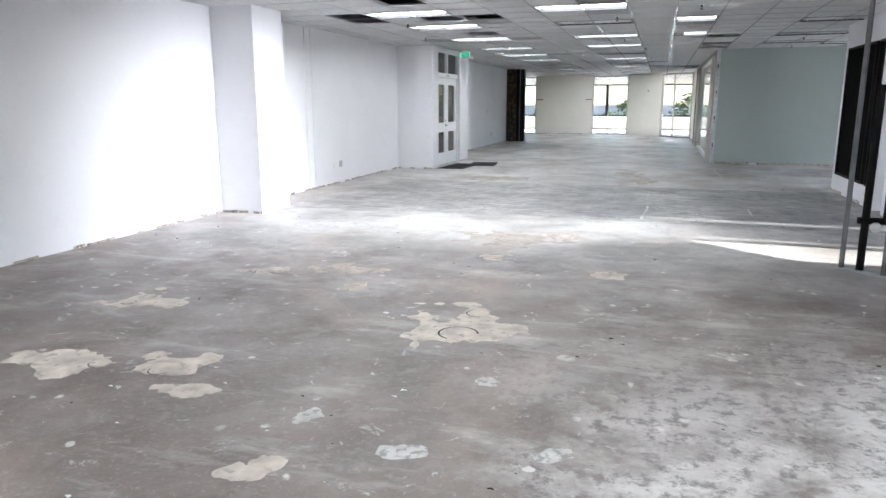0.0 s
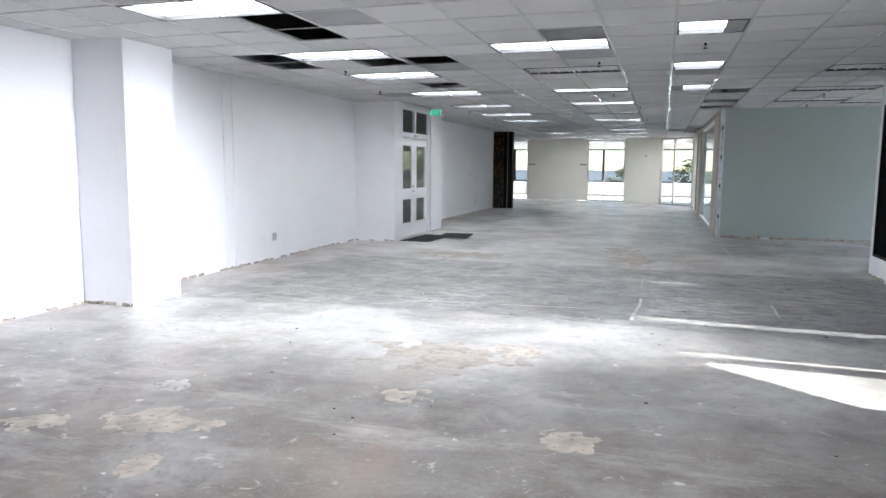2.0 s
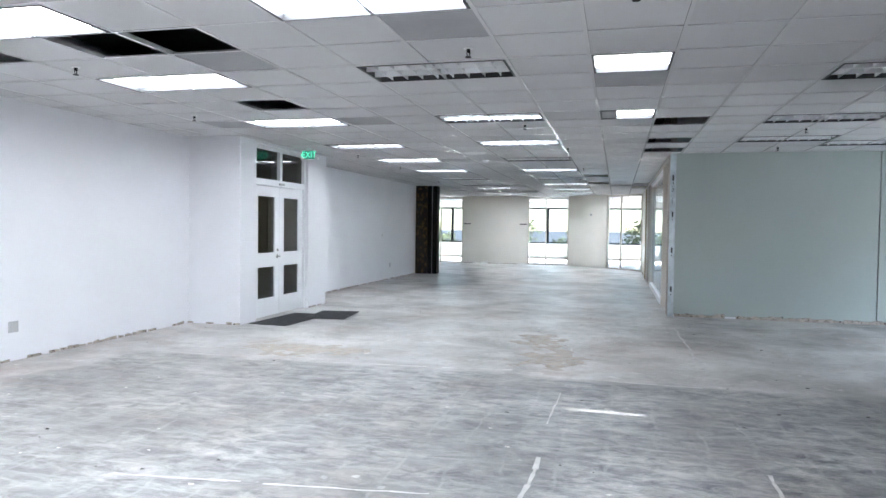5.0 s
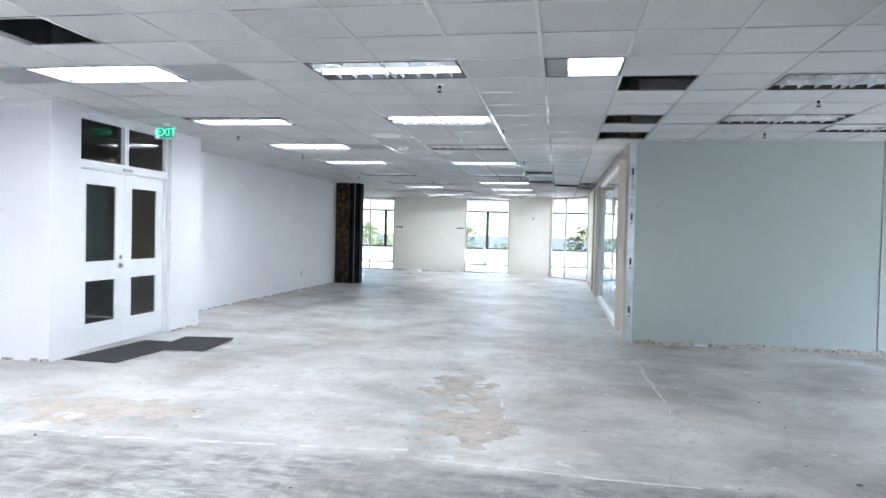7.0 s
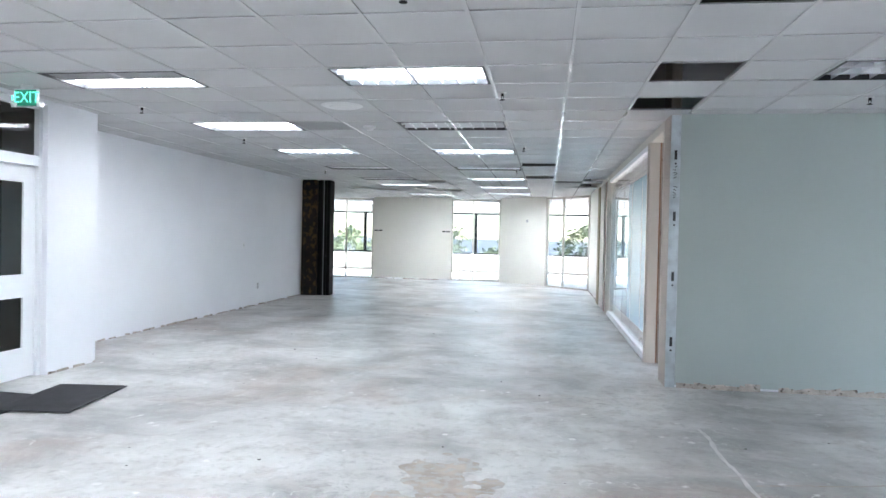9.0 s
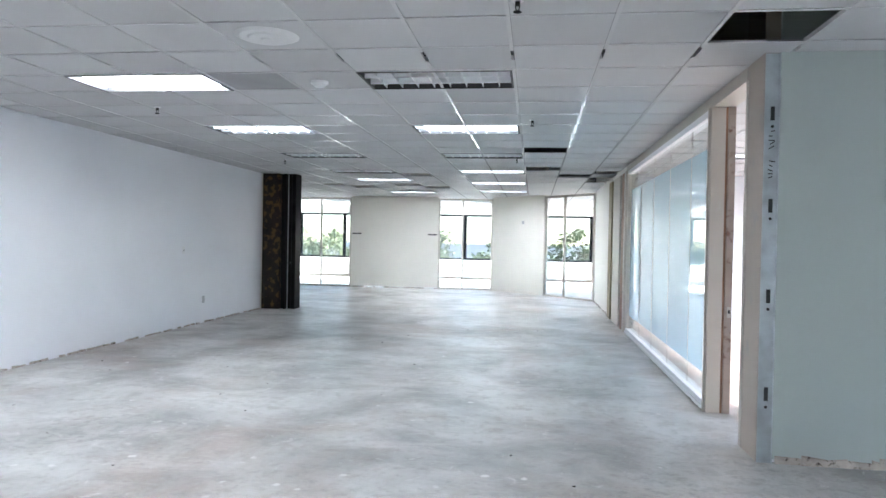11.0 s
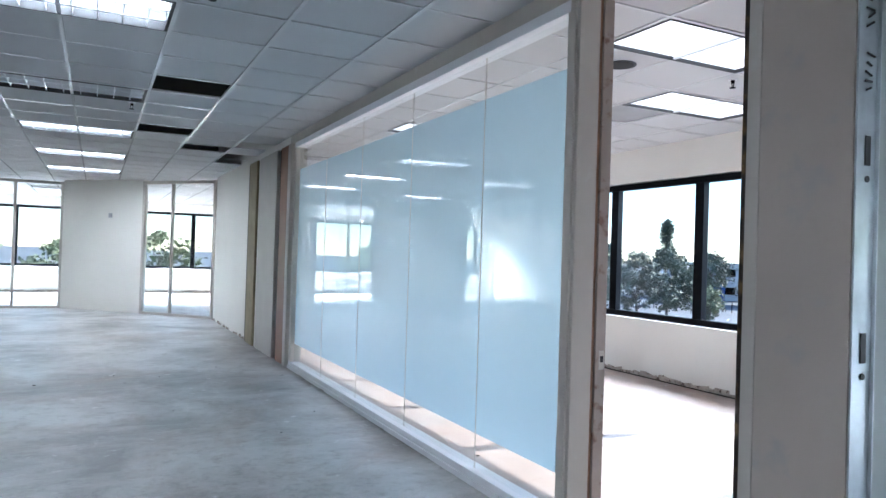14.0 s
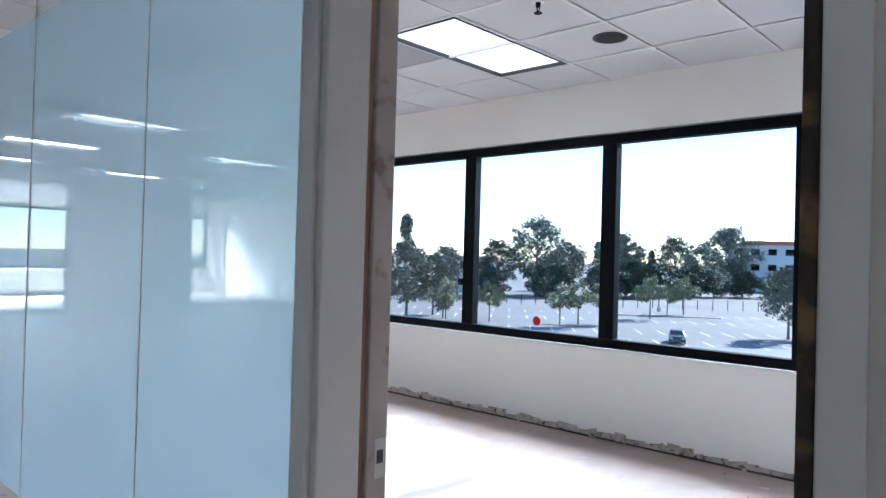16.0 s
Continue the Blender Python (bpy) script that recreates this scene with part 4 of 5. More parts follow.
SPR = [(-0.77, 14.59), (-4.07, 17.61), (-0.43, 17.09), (-4.01, 19.85), (-0.36, 20.65), (-4.33, 24.24), (3.22, 20.47), (-0.7, 11.0), (-3.9, 10.95), (2.9, 12.9), (2.6, 17.4), (-0.6, 24.0), (-4.4, 13.3), (0.4, 10.0), (2.5, 15.4)]
sp0 = None
for x, y in SPR:
    if sp0 is None:
        sp0 = thing("sprinkler", (x, y, C), "small dark pendent sprinkler head below the ceiling", "sprinkler", "ceiling sprinklers")
        bm = bmesh.new()
        add_cyl(bm, (0, 0, 0.0), (0, 0, -0.008), 0.035, 0.03, 20)
        part("escutcheon", bm, M_plastic, sp0)
        bm = bmesh.new()
        add_cyl(bm, (0, 0, -0.008), (0, 0, -0.03), 0.014, 0.012)
        add_cyl(bm, (-0.012, 0, -0.03), (-0.004, 0, -0.06), 0.003, n=6)
        add_cyl(bm, (0.012, 0, -0.03), (0.004, 0, -0.06), 0.003, n=6)
        part("body", bm, M_blacksteel, sp0)
        bm = bmesh.new()
        add_cyl(bm, (0, 0, -0.06), (0, 0, -0.064), 0.022, n=16)
        part("deflector", bm, M_blacksteel, sp0)
    else:
        copy_thing(sp0, pose(x, y, C))
vt = thing("ceiling_diffuser", (-2.0, 17.62, C), "round white air diffuser in the ceiling", "air vent")
for r0, r1, z in ((0.20, 0.17, -0.012), (0.14, 0.11, -0.02), (0.08, 0.03, -0.026)):
    bm = bmesh.new()
    add_cyl(bm, (0, 0, 0.0), (0, 0, z), r0, r1, 32)
    part("ring", bm, M_plastic, vt)
copy_thing(vt, pose(-1.2, 7.3, C))
sm = thing("smoke_detector", (-2.05, 18.85, C), "white smoke detector on the ceiling", "smoke detector")
bm = bmesh.new()
add_cyl(bm, (0, 0, 0), (0, 0, -0.02), 0.07, 0.07, 24)
part("base", bm, M_plastic, sm)
bm = bmesh.new()
add_cyl(bm, (0, 0, -0.02), (0, 0, -0.045), 0.055, 0.04, 24)
part("cap", bm, M_plastic, sm)
for x, y in ((2.31, 20.62), (3.98, 20.47), (3.47, 22.33)):
    cs = thing("ceiling_speaker", (x, y, C), "round black opening in a ceiling tile", "ceiling speaker", "round ceiling openings")
    bm = bmesh.new()
    add_cyl(bm, (0, 0, 0.003), (0, 0, -0.003), 0.105, 0.105, 32)
    part("rim", bm, M_edge, cs)
    bm = bmesh.new()
    add_cyl(bm, (0, 0, -0.003), (0, 0, -0.006), 0.09, 0.085, 32)
    part("grille", bm, M_deck, cs)

# red sticker on the window
bm = bmesh.new()
add_cyl(bm, (4.918, 21.60, 0.82), (4.921, 21.60, 0.82), 0.038, n=24)
mesh_ob("sticker", bm, M_reddot, "round red sticker on the window pane", "sticker")

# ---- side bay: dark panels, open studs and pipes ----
# boards leave a gap at y 11.5 to 11.68 for one sun streak
for name, y0, y1, z0, z1, lab in (("black_panel", 11.2, 11.5, 0.28, 2.3, "narrow black panel set in the white wall"), ("black_panel", 11.68, 13.28, 0.28, 2.3, "tall black panel set in the white wall"), ("dark_window", 9.85, 10.45, 0.85, 2.3, "black side window above a white sill wall")):
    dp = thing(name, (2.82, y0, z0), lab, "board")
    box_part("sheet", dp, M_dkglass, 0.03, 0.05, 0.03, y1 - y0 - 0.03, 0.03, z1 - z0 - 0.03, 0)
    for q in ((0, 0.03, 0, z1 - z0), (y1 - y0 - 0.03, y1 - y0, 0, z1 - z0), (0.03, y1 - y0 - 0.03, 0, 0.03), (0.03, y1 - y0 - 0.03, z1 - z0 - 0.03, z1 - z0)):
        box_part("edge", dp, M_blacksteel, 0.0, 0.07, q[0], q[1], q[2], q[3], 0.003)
pf = thing("partition_frame", (1.60, 7.06, 0), "open metal stud frame of a removed partition", "stud frame", rz=math.degrees(math.atan2(-0.55, 0.62)))
for x in (0.0, 0.36, 0.97):
    bm = bmesh.new()
    add_box(bm, x, x + 0.030, -0.018, -0.015, 0.012, C)
    add_box(bm, x, x + 0.003, -0.015, 0.018, 0.012, C)
    add_box(bm, x + 0.027, x + 0.030, -0.015, 0.018, 0.012, C)
    part("stud", bm, M_dullsteel, pf)
box_part("track", pf, M_zinc, -0.02, 1.2, -0.04, 0.04, 0, 0.012, 0.002)
pp = thing("fire_pipe", (1.74, 6.98, 0), "black standpipe with red painted upper length and valve", "pipe")
bm = bmesh.new()
add_cyl(bm, (0, 0, 0.0), (0, 0, 1.6), 0.032, n=18)
part("riser", bm, M_blacksteel, pp)
bm = bmesh.new()
add_cyl(bm, (0.16, 0.0, 0.45), (0.16, 0.0, 1.75), 0.03, n=18)
part("riser", bm, M_blacksteel, pp)
bm = bmesh.new()
add_cyl(bm, (0.16, 0.0, 1.75), (0.16, 0.0, C), 0.035, n=18)
add_cyl(bm, (0.16, 0.0, 1.73), (0.16, 0.0, 1.85), 0.05, n=18)
part("red_riser", bm, M_red, pp, "red painted pipe")
bm = bmesh.new()
add_cyl(bm, (-0.06, 0, 0.45), (0.24, 0, 0.45), 0.03, n=18)
part("cross_pipe", bm, M_blacksteel, pp)
bm = bmesh.new()
bmesh.ops.create_uvsphere(bm, u_segments=16, v_segments=10, radius=0.045, matrix=pose(0.07, -0.05, 0.40))
part("valve", bm, M_plastic, pp, "round white valve cap")

# ---- torn base strips ----
def ragged(name, p, q, normal, seed, label, h=0.055, cover=0.75, gap=0.04):
    """Uneven scraps left along the foot of a wall from p to q."""
    r = random.Random(seed)
    p, q, n = Vector((*p, 0)), Vector((*q, 0)), Vector((*normal, 0))
    d = (q - p).normalized()
    ln = (q - p).length
    bm = bmesh.new()
    s = 0.0
    while s < ln:
        step = r.uniform(0.03, 0.20)
        e = min(s + step, ln)
        if r.random() < cover:
            hh, hl, th = h * r.uniform(0.45, 1.0), h * r.uniform(0.45, 1.0), r.uniform(0.003, 0.016)
            base = [p + d * s, p + d * e, p + d * e + n * th, p + d * s + n * th * r.uniform(0.5, 1.4)]
            lo = [bm.verts.new(v) for v in base]
            hi = [bm.verts.new(v + Vector((0, 0, hv))) for v, hv in zip(base, (hh, hl, hl * 0.85, hh * 0.85))]
            bm.faces.new(lo[::-1]), bm.faces.new(hi)
            for i in range(4):
                bm.faces.new((lo[i], lo[(i + 1) % 4], hi[(i + 1) % 4], hi[i]))
        s = e + r.uniform(0, gap)
    bmesh.ops.recalc_face_normals(bm, faces=bm.faces)
    mesh_ob(name, bm, M_rag, label, "baseboard", "structure")


ragged("baseboard_1", (-5.659, -5), (-5.659, 8.3), (1, 0), 1, "torn brown glue line along the wall foot", 0.035)
ragged("baseboard_2", (-5.659, 9.03), (-5.659, 15.05), (1, 0), 2, "torn brown glue line along the wall foot", 0.04)
ragged("baseboard_3", (-5.66, 8.299), (-5.04, 8.299), (0, -1), 3, "torn brown scraps at the column foot", 0.04)
ragged("baseboard_4", (-5.66, 15.049), (-4.84, 15.049), (0, -1), 4, "torn brown scraps at the return wall", 0.04)
ragged("baseboard_5", (-5.659, 18.02), (-5.659, 26.5), (1, 0), 5, "torn brown glue line along the wall foot", 0.03)
ragged("baseboard_6", (1.26, 18.199), (7.4, 18.199), (0, -1), 6, "torn grey-brown strip below the board wall", 0.075, 0.95, 0.0)
ragged("baseboard_7", (4.869, 18.4), (4.869, 26.5), (-1, 0), 7, "torn paper and glue strip below the window wall", 0.075, 1.0, 0.0)
ragged("baseboard_8", (-5.68, 33.419), (-3.08, 33.419), (0, -1), 8, "broken base strip below the cream panel", 0.05, 0.8)
ragged("baseboard_9", (-9.5, 38.999), (4.8, 38.999), (0, -1), 9, "torn brown strip below the far window", 0.09, 1.0, 0.0)
ragged("baseboard_10", (1.149, 19.6), (1.149, 24.8), (-1, 0), 10, "brown glue line along the partition foot", 0.012, 0.9)
ragged("baseboard_11", (1.149, 27.4), (1.149, 30.5), (-1, 0), 11, "brown glue line at the corridor wall foot", 0.05, 0.8)
ragged("baseboard_12", (-4.839, 17.3), (-4.839, 18.0), (1, 0), 12, "torn scraps beside the doors", 0.03, 0.7)
ragged("baseboard_13", (2.819, 11.0), (2.819, 13.4), (-1, 0), 13, "torn scraps below the dark panel", 0.05, 0.8)

structure("baseboard_14", [(4.852, 4.869, 18.4, 26.5, 0.0, 0.012)], M_debris, "dark gap line at the foot of the window wall", "baseboard")

# ---- floor patches and debris ----
def blob(name, x, y, rx, ry, seed, material, label, h=0.004, rz=0.0):
    """Thin skin with a torn outline and gaps: a grid cut where a noise field falls to nought."""
    n, ext = 46, 1.55

    def field(u, v):
        p = Vector((u * rx * 4.5 + seed * 3.7, v * ry * 4.5 - seed * 1.9, seed * 0.6))
        return 0.62 - math.hypot(u, v) ** 1.6 * 0.62 + 1.05 * noise.fractal(p, 0.9, 2.1, 5)
    grid = [[field(-ext + 2 * ext * i / n, -ext + 2 * ext * j / n) for j in range(n + 1)] for i in range(n + 1)]
    bm = bmesh.new()
    for i in range(n):
        for j in range(n):
            ring = [(i, j), (i + 1, j), (i + 1, j + 1), (i, j + 1)]
            val = [grid[p][q] for p, q in ring]
            if max(val) <= 0:
                continue
            pts = []
            for k in range(4):
                (p0, q0), (p1, q1), f0, f1 = ring[k], ring[(k + 1) % 4], val[k], val[(k + 1) % 4]
                if f0 > 0:
                    pts.append((p0, q0, min(1.0, f0 * 5)))
                if (f0 > 0) != (f1 > 0):
                    g = f0 / (f0 - f1)
                    pts.append((p0 + (p1 - p0) * g, q0 + (q1 - q0) * g, 0.0))
            if len(pts) > 2:
                bm.faces.new([bm.verts.new((rx * (-ext + 2 * ext * p / n), ry * (-ext + 2 * ext * q / n), 0.0004 + h * w)) for p, q, w in pts])
    bmesh.ops.remove_doubles(bm, verts=bm.verts, dist=0.0002)
    ob = mesh_ob(name, bm, material, label, "floor patch")
    ob.matrix_basis = pose(x, y, 0.0005, 0, 0, rz)
    return ob


for k, (x, y, rx, ry, kind) in enumerate((
    (-1.19, 4.46, 0.36, 0.37, "tan"),
    (-3.26, 3.23, 0.25, 0.22, "tan"),
    (-2.57, 3.3, 0.22, 0.16, "tan"),
    (-3.68, 4.32, 0.3, 0.17, "tan"),
    (-2.5, 5.75, 0.3, 0.18, "tan"),
    (-3.25, 5.52, 0.2, 0.11, "tan"),
    (-2.28, 5.21, 0.09, 0.1, "tan"),
    (-1.52, 2.98, 0.07, 0.08, "pale"),
    (-0.8, 3.61, 0.06, 0.05, "pale"),
    (-0.44, 4.08, 0.05, 0.04, "pale"),
    (-0.34, 6.21, 0.12, 0.14, "tan"),
    (-2.28, 3.06, 0.15, 0.07, "tan"),
    (-0.34, 2.97, 0.1, 0.08, "pale"),
    (-1.56, 2.47, 0.13, 0.09, "tan"),
    (-0.96, 2.78, 0.08, 0.06, "pale"),
    (-1.44, 6.62, 0.12, 0.15, "tan"),
    (-2.98, 6.34, 0.14, 0.12, "pale"),
    (-1.01, 7.86, 0.19, 0.17, "tan"),
)):
    blob("skim_patch", x, y, rx, ry, 70 + k, M_glue if kind == "tan" else M_smear, "thin tan skim patch on the concrete" if kind == "tan" else "pale plaster smear on the concrete", 0.005, 17 if kind == "tan" else 5)
for k, (x, y, r) in enumerate(((-1.17, 4.32, 0.12), (-1.15, 4.77, 0.08), (-2.58, 3.23, 0.06), (-2.98, 3.22, 0.06), (-3.73, 4.66, 0.05), (-3.71, 4.28, 0.05))):
    cut = thing("floor_box_cover", (x, y, 0.004), "round filled floor outlet in the skim patch", "floor outlet", rz=k * 40)
    bm = bmesh.new()
    add_cyl(bm, (0, 0, 0), (0, 0, 0.008), r, r * 0.93, 28)
    part("disc", bm, M_glue, cut)
    bm = bmesh.new()
    for i in range(20):
        a0, a1 = 0.2 + i * 0.21, 0.2 + (i + 1) * 0.21
        q = [(r * 1.0 * math.cos(a0), r * 1.0 * math.sin(a0)), (r * 1.0 * math.cos(a1), r * 1.0 * math.sin(a1)), (r * 1.10 * math.cos(a1), r * 1.10 * math.sin(a1)), (r * 1.10 * math.cos(a0), r * 1.10 * math.sin(a0))]
        bm.faces.new([bm.verts.new((u, v, 0.004)) for u, v in q])
    part("gap", bm, M_debris, cut, "dark gap round the cover")


def scatter(name, material, count, seed, size, label, x0=-5.4, x1=2.5, y0=1.5, y1=17.5):
    r = random.Random(seed)
    vs, fs = [], []
    for _ in range(count):
        x, y, s = r.uniform(x0, x1), r.uniform(y0, y1), r.uniform(*size)
        k, n, ph = len(vs), r.randint(4, 7), r.uniform(0, 6.28)
        h = s * r.uniform(0.12, 0.45)
        for z in (0.0, h):
            for i in range(n):
                a_ = ph + 2 * math.pi * i / n
                q = s * (0.6 + 0.4 * math.sin(3 * a_ + ph)) * (1.0 if z == 0 else 0.7)
                vs.append((x + q * math.cos(a_) * 1.5, y + q * math.sin(a_) * 0.8, z + 0.0006))
        fs.append(tuple(range(k + n, k + 2 * n)))
        for i in range(n):
            j = (i + 1) % n
            fs.append((k + i, k + j, k + n + j, k + n + i))
    me = bpy.data.meshes.new(name)
    me.from_pydata(vs, [], fs)
    me.materials.append(material)
    tagged(new(name, me), label, "debris", kind="stuff")


def seam(name, p, q, width, material, label, seed):
    """Thin uneven line on the floor from p to q."""
    r = random.Random(seed)
    p, q = Vector((*p, 0)), Vector((*q, 0))
    d = (q - p).normalized()
    n = Vector((-d.y, d.x, 0))
    ln = (q - p).length
    bm = bmesh.new()
    s_, off = 0.0, 0.0
    while s_ < ln:
        e = min(ln, s_ + r.uniform(0.06, 0.22))
        off2 = max(-0.03, min(0.03, off + r.uniform(-0.012, 0.012)))
        if r.random() < 0.93:
            w0, w1 = width * r.uniform(0.3, 1), width * r.uniform(0.3, 1)
            z = Vector((0, 0, 0.0016))
            quad = [p + d * s_ + n * (off - w0), p + d * e + n * (off2 - w1), p + d * e + n * (off2 + w1), p + d * s_ + n * (off + w0)]
            lo = [bm.verts.new(v + Vector((0, 0, 0.0002))) for v in quad]
            hi = [bm.verts.new(v + z) for v in quad]
            bm.faces.new(hi)
            for i in range(4):
                bm.faces.new((lo[i], lo[(i + 1) % 4], hi[(i + 1) % 4], hi[i]))
        s_, off = e, off2
    bmesh.ops.recalc_face_normals(bm, faces=bm.faces)
    mesh_ob(name, bm, material, label, "floor line", "structure")


SEAMS = (((-2.7, 12.92), (-0.67, 13.16), 0.030), ((-0.6, 12.98), (1.1, 12.82), 0.014), ((-4.6, 12.98), (-2.8, 12.95), 0.012), ((-2.43, 9.59), (-0.62, 9.77), 0.012),
         ((-0.17, 9.34), (-0.14, 10.55), 0.020), ((-0.14, 11.3), (-0.1, 12.4), 0.010), ((-0.18, 14.65), (-0.05, 13.84), 0.022), ((1.15, 16.7), (1.19, 14.1), 0.022),
         ((1.22, 10.6), (1.20, 9.95), 0.016))
for k, (p, q, width) in enumerate(SEAMS):
    seam("floor_line_%d" % (k + 1), p, q, width, M_seam, "pale broken glue line on the concrete", k + 1)
seam("floor_line_10", (1.23, 15.47), (2.74, 15.74), 0.010, M_stain, "thin brown line on the concrete", 21)
for k, (x, y, rx, ry) in enumerate(((-0.35, 13.9, 0.35, 0.5), (-3.2, 13.6, 0.6, 0.35), (-1.5, 7.6, 0.5, 0.35), (-0.6, 15.0, 0.25, 0.5))):
    blob("glue_stain", x, y, rx, ry, 140 + k, M_stain, "thin brown glue stain on the concrete", 0.0015)
scatter("floor_debris", M_debris, 220, 3, (0.004, 0.016), "small dark crumbs scattered on the concrete", y1=26)
scatter("floor_chips", M_chip, 170, 5, (0.004, 0.018), "small pale plaster chips on the concrete", y1=12)
scatter("room_debris", M_debris, 30, 8, (0.005, 0.014), "dark crumbs on the side room floor", 1.5, 4.7, 18.4, 26)

# ---- outside: lot, trees, buildings ----
GZ = -8.0
bm = bmesh.new()
vs = [bm.verts.new(v) for v in ((-2500, -2500, GZ), (2500, -2500, GZ), (2500, 2500, GZ), (-2500, 2500, GZ))]
bm.faces.new(vs)
mesh_ob("ground", bm, M_asphalt, "blue-grey asphalt parking lot", "ground", "structure")
view = Vector((0.80, 0.60, 0)).normalized()      # rows of bays run across this way
side = Vector((view.y, -view.x, 0))
bm = bmesh.new()
for row in (62, 74, 92, 104, 122, 136):
    for k in range(-16, 22):
        o = view * row + side * (k * 2.9)
        ux, uy = view, side
        q = [o - uy * 0.07, o + uy * 0.07, o + uy * 0.07 + ux * 5.2, o - uy * 0.07 + ux * 5.2]
        bm.faces.new([bm.verts.new((v.x, v.y, GZ + 0.02)) for v in q])
mesh_ob("parking_lines", bm, M_paint, "white painted parking bay lines", "road marking", "structure")


def tree_mesh(name, height, crown_r, crown_h, leaf_material, seed, clumps=40, leaves=42, leaf=0.30, trunk=0.18, shape="round", label=""):
    """Tapered trunk, limbs and a crown of many small leaf clumps."""
    r = random.Random(seed)
    t = thing(name, (0, 0, 0), label, "tree", kind="")
    bm = bmesh.new()
    base_h = height - crown_h
    add_cyl(bm, (0, 0, 0), (r.uniform(-0.2, 0.2), 0, base_h + crown_h * 0.35), trunk, trunk * 0.5, 8)
    centers = []
    for _ in range(clumps):
        f = r.random()
        if shape == "cone":
            rad = crown_r * (1 - f) * (0.55 + 0.45 * r.random())
            z = base_h + crown_h * f
        else:
            rad = crown_r * math.sin(math.pi * (0.12 + 0.80 * f)) * (0.35 + 0.65 * r.random())
            z = base_h + crown_h * (0.05 + 0.9 * f)
        a_ = r.uniform(0, 2 * math.pi)
        centers.append(Vector((rad * math.cos(a_), rad * math.sin(a_), z)))
    for c in centers[::4]:
        add_cyl(bm, (0, 0, base_h + (c.z - base_h) * 0.4), c, trunk * 0.28, trunk * 0.07, 5)
    part("trunk", bm, M_bark, t)
    vs, fs = [], []
    for c in centers:
        cr = crown_r * r.uniform(0.16, 0.34)
        for _ in range(leaves):
            d = Vector((r.gauss(0, 1), r.gauss(0, 1), r.gauss(0, 0.7))).normalized() * cr * r.uniform(0.3, 1.0)
            p = c + d
            u = Vector((r.gauss(0, 1), r.gauss(0, 1), r.gauss(0, 1))).normalized()
            w = u.orthogonal().normalized()
            s = leaf * r.uniform(0.5, 1.2)
            k = len(vs)
            vs += [tuple(p - u * s), tuple(p + w * s * 0.5), tuple(p + u * s), tuple(p - w * s * 0.5)]
            fs.append((k, k + 1, k + 2, k + 3))
    me = bpy.data.meshes.new("crown")
    me.from_pydata(vs, [], fs)
    me.materials.append(leaf_material)
    cr_ob = new("crown", me)
    cr_ob.parent = t
    return t


def place(proto, spots, first=[]):
    for k, (x, y, s, rz) in enumerate(spots):
        m = pose(x, y, GZ, 0, 0, rz) @ Matrix.Scale(s, 4)
        if k == 0:
            proto.matrix_basis = m
        else:
            o = copy_thing(proto, pose(x, y, GZ, 0, 0, rz))
            o.scale = (s, s, s)


lot = tree_mesh("lot_tree", 6.0, 2.5, 3.6, M_pale, 11, 34, 50, 0.20, 0.12, label="young pale-leaved tree on a parking island")
place(lot, [(84.2, 72.3, 1.0, 0), (86.6, 70.8, 1.05, 70), (92.3, 70.2, 1.0, 140), (109.3, 70.8, 1.15, 30), (120.7, 73.0, 0.9, 200), (123.9, 71.3, 1.1, 100), (80.5, 82.1, 0.95, 260), (78, 88.5, 1.0, 320)])
gum = tree_mesh("gum_tree", 20, 9.0, 14.5, M_leaf, 21, 90, 46, 0.62, 0.5, label="tall grey-green gum tree with open crown")
place(gum, [(150, 122, 1.0, 0), (163, 122, 0.72, 80), (141, 128, 0.7, 160), (172, 110, 0.85, 220), (205, 101, 0.72, 10), (132, 138, 0.6, 60), (225, 118, 0.9, 150), (258, 112, 1.15, 300), (185, 135, 0.7, 20)])
bush = tree_mesh("dark_bush", 8.5, 7.0, 7.8, M_pine, 31, 70, 46, 0.50, 0.3, label="dense dark green bushy tree at the lot edge")
place(bush, [(160, 108, 1.0, 0), (178, 104, 1.05, 60), (192, 98, 1.0, 120), (208, 90, 0.9, 180), (146, 116, 0.9, 240), (222, 84, 0.9, 300), (134, 124, 0.8, 30), (240, 80, 1.0, 90), (168, 106, 1.1, 200), (200, 95, 0.9, 330)])
pine = tree_mesh("cypress", 17, 3.6, 15, M_pine, 41, 80, 40, 0.42, 0.3, "cone", label="dark pointed cypress tree")
place(pine, [(111, 131, 1.13, 0), (230, 150, 1.0, 60), (190, 118, 0.9, 100), (205, 128, 0.85, 150), (216, 122, 0.8, 200)])
near = tree_mesh("lot_edge_tree", 11.5, 4.2, 9.5, M_leaf, 51, 80, 50, 0.33, 0.25, label="dense dark tree close to the building")
place(near, [(72, 97, 0.95, 0), (77, 96, 1.0, 90), (82, 95, 0.8, 200), (79, 90, 0.5, 45), (96.3, 45.6, 0.8, 130), (66, 98, 1.05, 300)])
side_tree = tree_mesh("street_tree", 12, 4.5, 8.5, M_pale, 61, 60, 46, 0.30, 0.25, label="light-leaved tree outside the end windows")
place(side_tree, [(-18, 72, 0.85, 0), (-10, 76, 0.9, 70), (-3, 74, 0.8, 140), (4, 78, 0.9, 210), (10, 70, 0.75, 280), (-26, 80, 1.0, 20), (16, 80, 0.95, 40)])

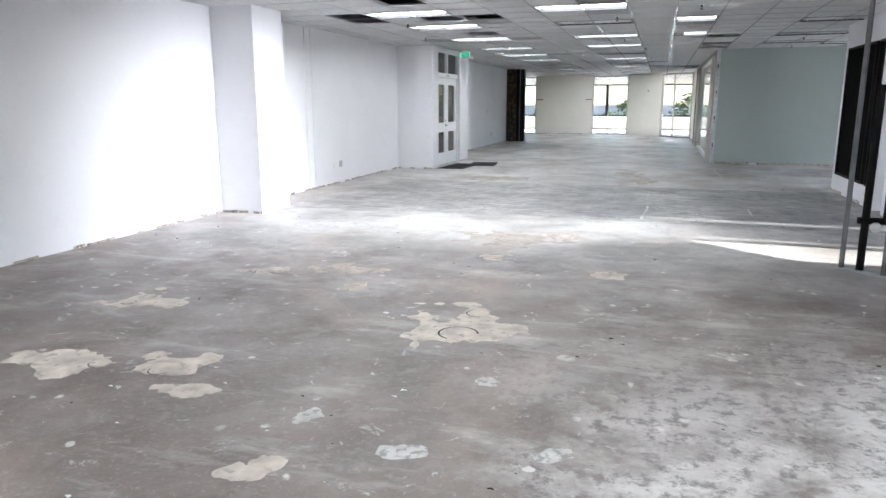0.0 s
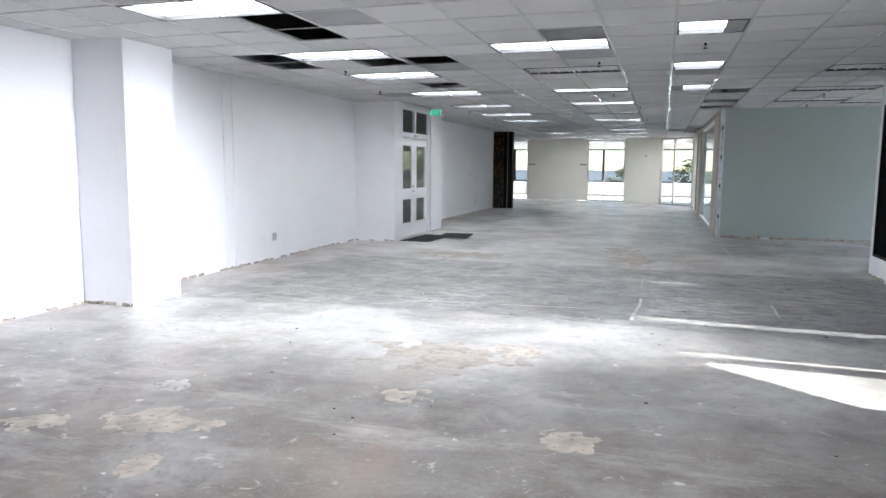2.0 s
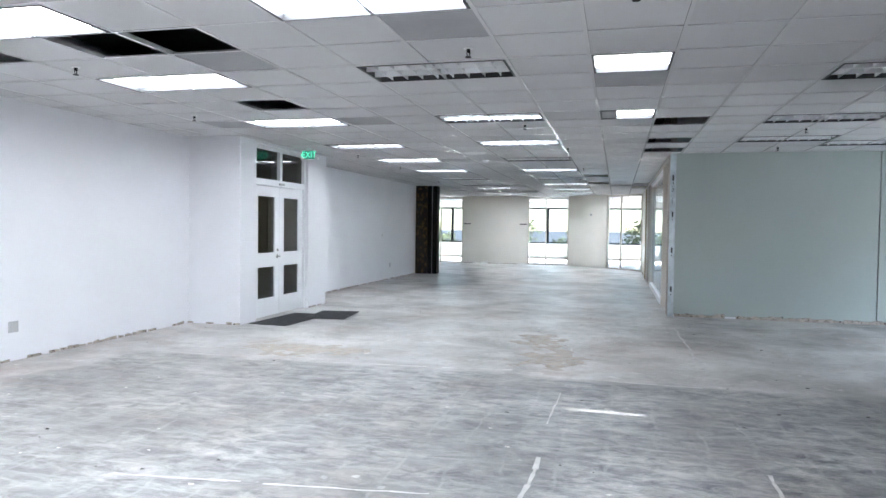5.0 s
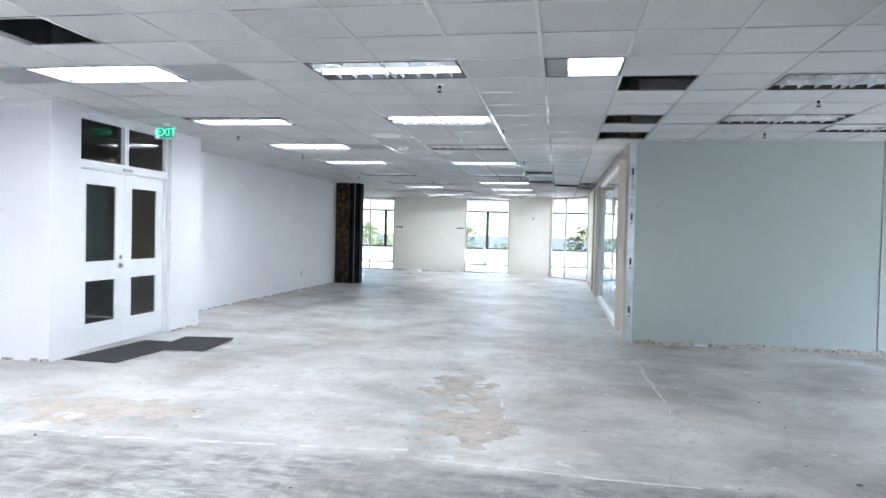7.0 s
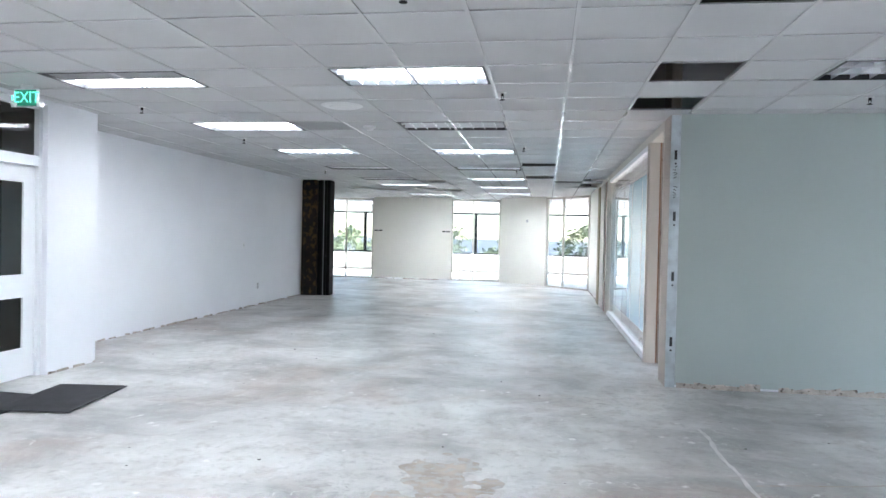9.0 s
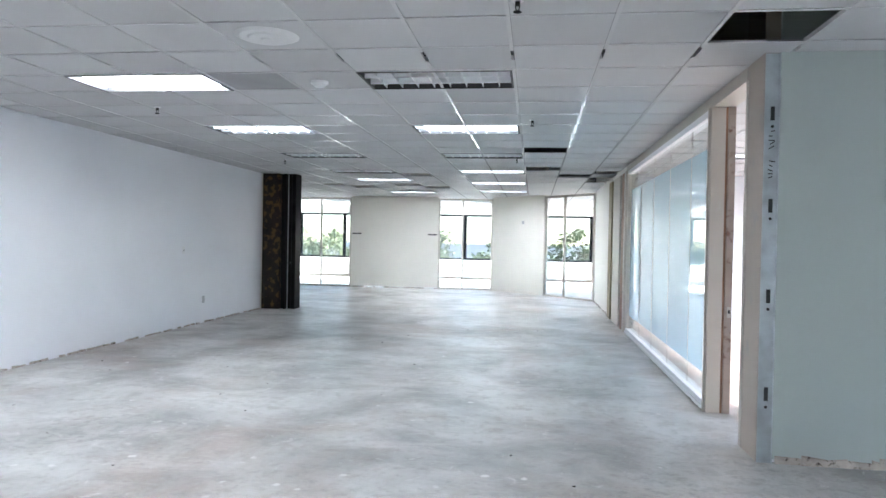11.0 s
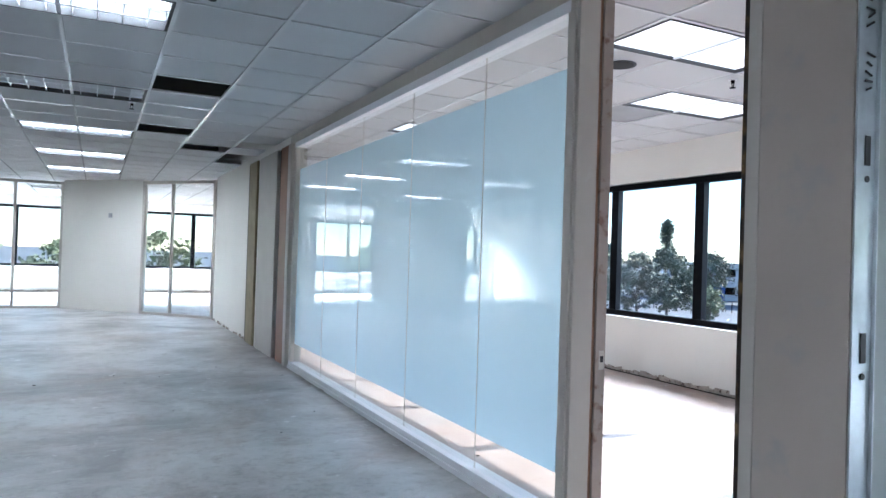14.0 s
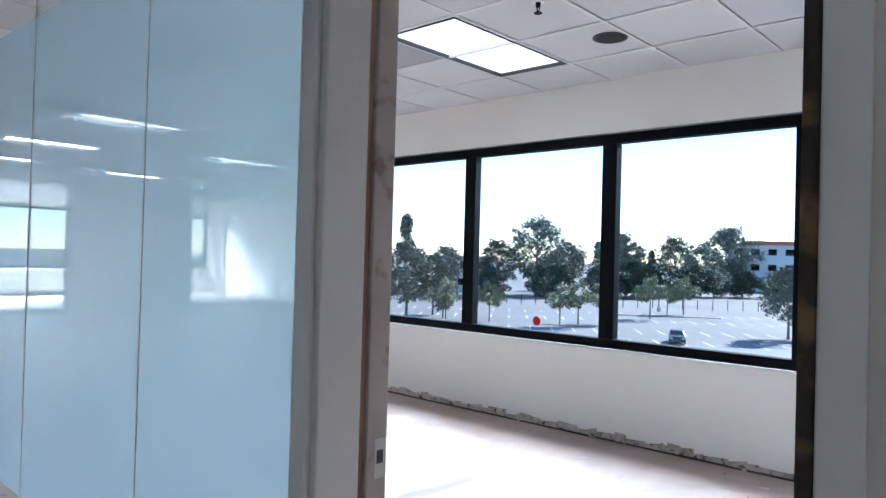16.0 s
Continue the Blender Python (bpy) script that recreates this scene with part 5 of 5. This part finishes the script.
for cx, cy, ln in ((87.5, 71.5, 11.0), (116.5, 71.7, 19.0)):
    isl = thing("parking_island", (cx, cy, GZ), "planted concrete-kerbed parking island", "parking island", rz=math.degrees(math.atan2(side.y, side.x)))
    bm = bmesh.new()
    add_box(bm, -ln / 2, ln / 2, -1.1, 1.1, 0, 0.15, 0.06)
    part("kerb", bm, M_kerb, isl)
    box_part("soil", isl, M_bark, -ln / 2 + 0.2, ln / 2 - 0.2, -0.9, 0.9, 0.12, 0.165, 0.0)


def car(x, y, rz):
    c = thing("car", (x, y, GZ), "dark grey parked hatchback car in the lot", "car", rz=rz)
    prof = [(-2.15, 0.35), (-2.2, 0.75), (-1.95, 0.98), (-1.55, 1.40), (-0.6, 1.50), (0.35, 1.42), (1.05, 1.0), (1.95, 0.82), (2.2, 0.6), (2.18, 0.32)]
    bm = bmesh.new()
    rings = []
    for yy, inset in ((-0.9, 0.0), (-0.82, 0.05), (0.82, 0.05), (0.9, 0.0)):
        rings.append([bm.verts.new((px, yy * (1.0 if pz < 1.1 else 0.78), pz + (0.04 if inset else 0))) for px, pz in prof])
    for r0, r1 in zip(rings, rings[1:]):
        for i in range(len(prof)):
            j = (i + 1) % len(prof)
            bm.faces.new((r0[i], r0[j], r1[j], r1[i]))
    bm.faces.new(rings[0][::-1]), bm.faces.new(rings[-1])
    bmesh.ops.recalc_face_normals(bm, faces=bm.faces)
    part("body", bm, M_carpaint, c)
    for yy in (-0.86, 0.83):
        bm = bmesh.new()
        q = [(-1.4, 1.02), (-1.2, 1.34), (0.25, 1.34), (0.8, 1.02)]
        for s in (0, 1):
            bm.faces.new([bm.verts.new((px, (yy if pz < 1.2 else yy * 0.86) + 0.03 * s, pz)) for px, pz in (q if s else q[::-1])])
        part("side_window", bm, M_dkglass, c)
    for px in (-1.35, 1.35):
        for yy in (-0.82, 0.82):
            bm = bmesh.new()
            add_cyl(bm, (px, yy - 0.1, 0.32), (px, yy + 0.1, 0.32), 0.32, n=20)
            wh = part("wheel", bm, M_tyre, c)
            bm = bmesh.new()
            add_cyl(bm, (px, yy - 0.105, 0.32), (px, yy + 0.105, 0.32), 0.2, n=16)
            part("rim", bm, M_chrome, wh)
    for yy in (-0.65, 0.65):
        box_part("headlight", c, M_plastic, 2.10, 2.21, yy - 0.16, yy + 0.16, 0.62, 0.74, 0.02)
    return c


car(79.7, 53.1, 205)


def building(x, y, w, d, h, rz, roof, label, floors=2, bays=5):
    """Plain block with its walls, roof and rows of windows on the side seen."""
    b = thing("building", (x, y, GZ), label, "building", rz=rz)
    box_part("wall", b, M_stucco, -w / 2, w / 2, -d / 2, d / 2, 0, h, 0.05)
    bm = bmesh.new()
    add_box(bm, -w / 2 - 0.6, w / 2 + 0.6, -d / 2 - 0.6, d / 2 + 0.6, h, h + 0.5)
    if roof is M_roof:
        add_box(bm, -w / 3, w / 3, -d / 3, d / 3, h + 0.5, h + 1.6)
    part("roof", bm, roof, b)
    for f in range(floors):
        for k in range(bays):
            cx = -w / 2 + w * (k + 0.5) / bays
            z = h * (f + 0.35) / floors
            wd = box_part("window", b, M_winframe, cx - w / bays * 0.25, cx + w / bays * 0.25, -d / 2 - 0.12, -d / 2 - 0.01, z, z + h / floors * 0.4, 0.0)
            box_part("pane", wd, M_dkglass, cx - w / bays * 0.22, cx + w / bays * 0.22, -d / 2 - 0.14, -d / 2 - 0.125, z + 0.15, z + h / floors * 0.4 - 0.15, 0.0)
    return b


building(152, 156, 26, 20, 9.5, -40, M_stucco, "low white commercial building behind the trees", 2, 4)
building(278, 102, 34, 24, 17, -65, M_roof, "white building with terracotta roof beyond the lot", 3, 6)
box = thing("container", (128, 134, GZ), "blue shipping container at the lot edge", "container", rz=-40)
box_part("body", box, M_bluetarp, -3, 3, -1.2, 1.2, 0.1, 4.2, 0.03)
for k in range(9):
    box_part("rib", box, M_bluetarp, -2.8 + k * 0.68, -2.6 + k * 0.68, -1.26, -1.205, 0.3, 4.0, 0.0)
for x, y in ((104, 121), (128, 78.0)):
    lp = thing("street_lamp", (x, y, GZ), "dark parking lot lamp post with twin heads", "street lamp")
    bm = bmesh.new()
    add_cyl(bm, (0, 0, 0), (0, 0, 9.0), 0.10, 0.07, 10)
    part("pole", bm, M_blacksteel, lp)
    box_part("base", lp, M_kerb, -0.3, 0.3, -0.3, 0.3, 0, 0.8, 0.04)
    for s in (-1, 1):
        box_part("head", lp, M_blacksteel, s * 0.7 - 0.45, s * 0.7 + 0.45, -0.18, 0.18, 8.95, 9.12, 0.03)
bm = bmesh.new()
for k in range(60):
    p = view * 158 + side * (k * 3.0 - 90)
    add_box(bm, p.x - 0.06, p.x + 0.06, p.y - 0.06, p.y + 0.06, GZ, GZ + 2.0)
mesh_ob("lot_fence", bm, M_blacksteel, "dark post fence along the lot edge", "fence")
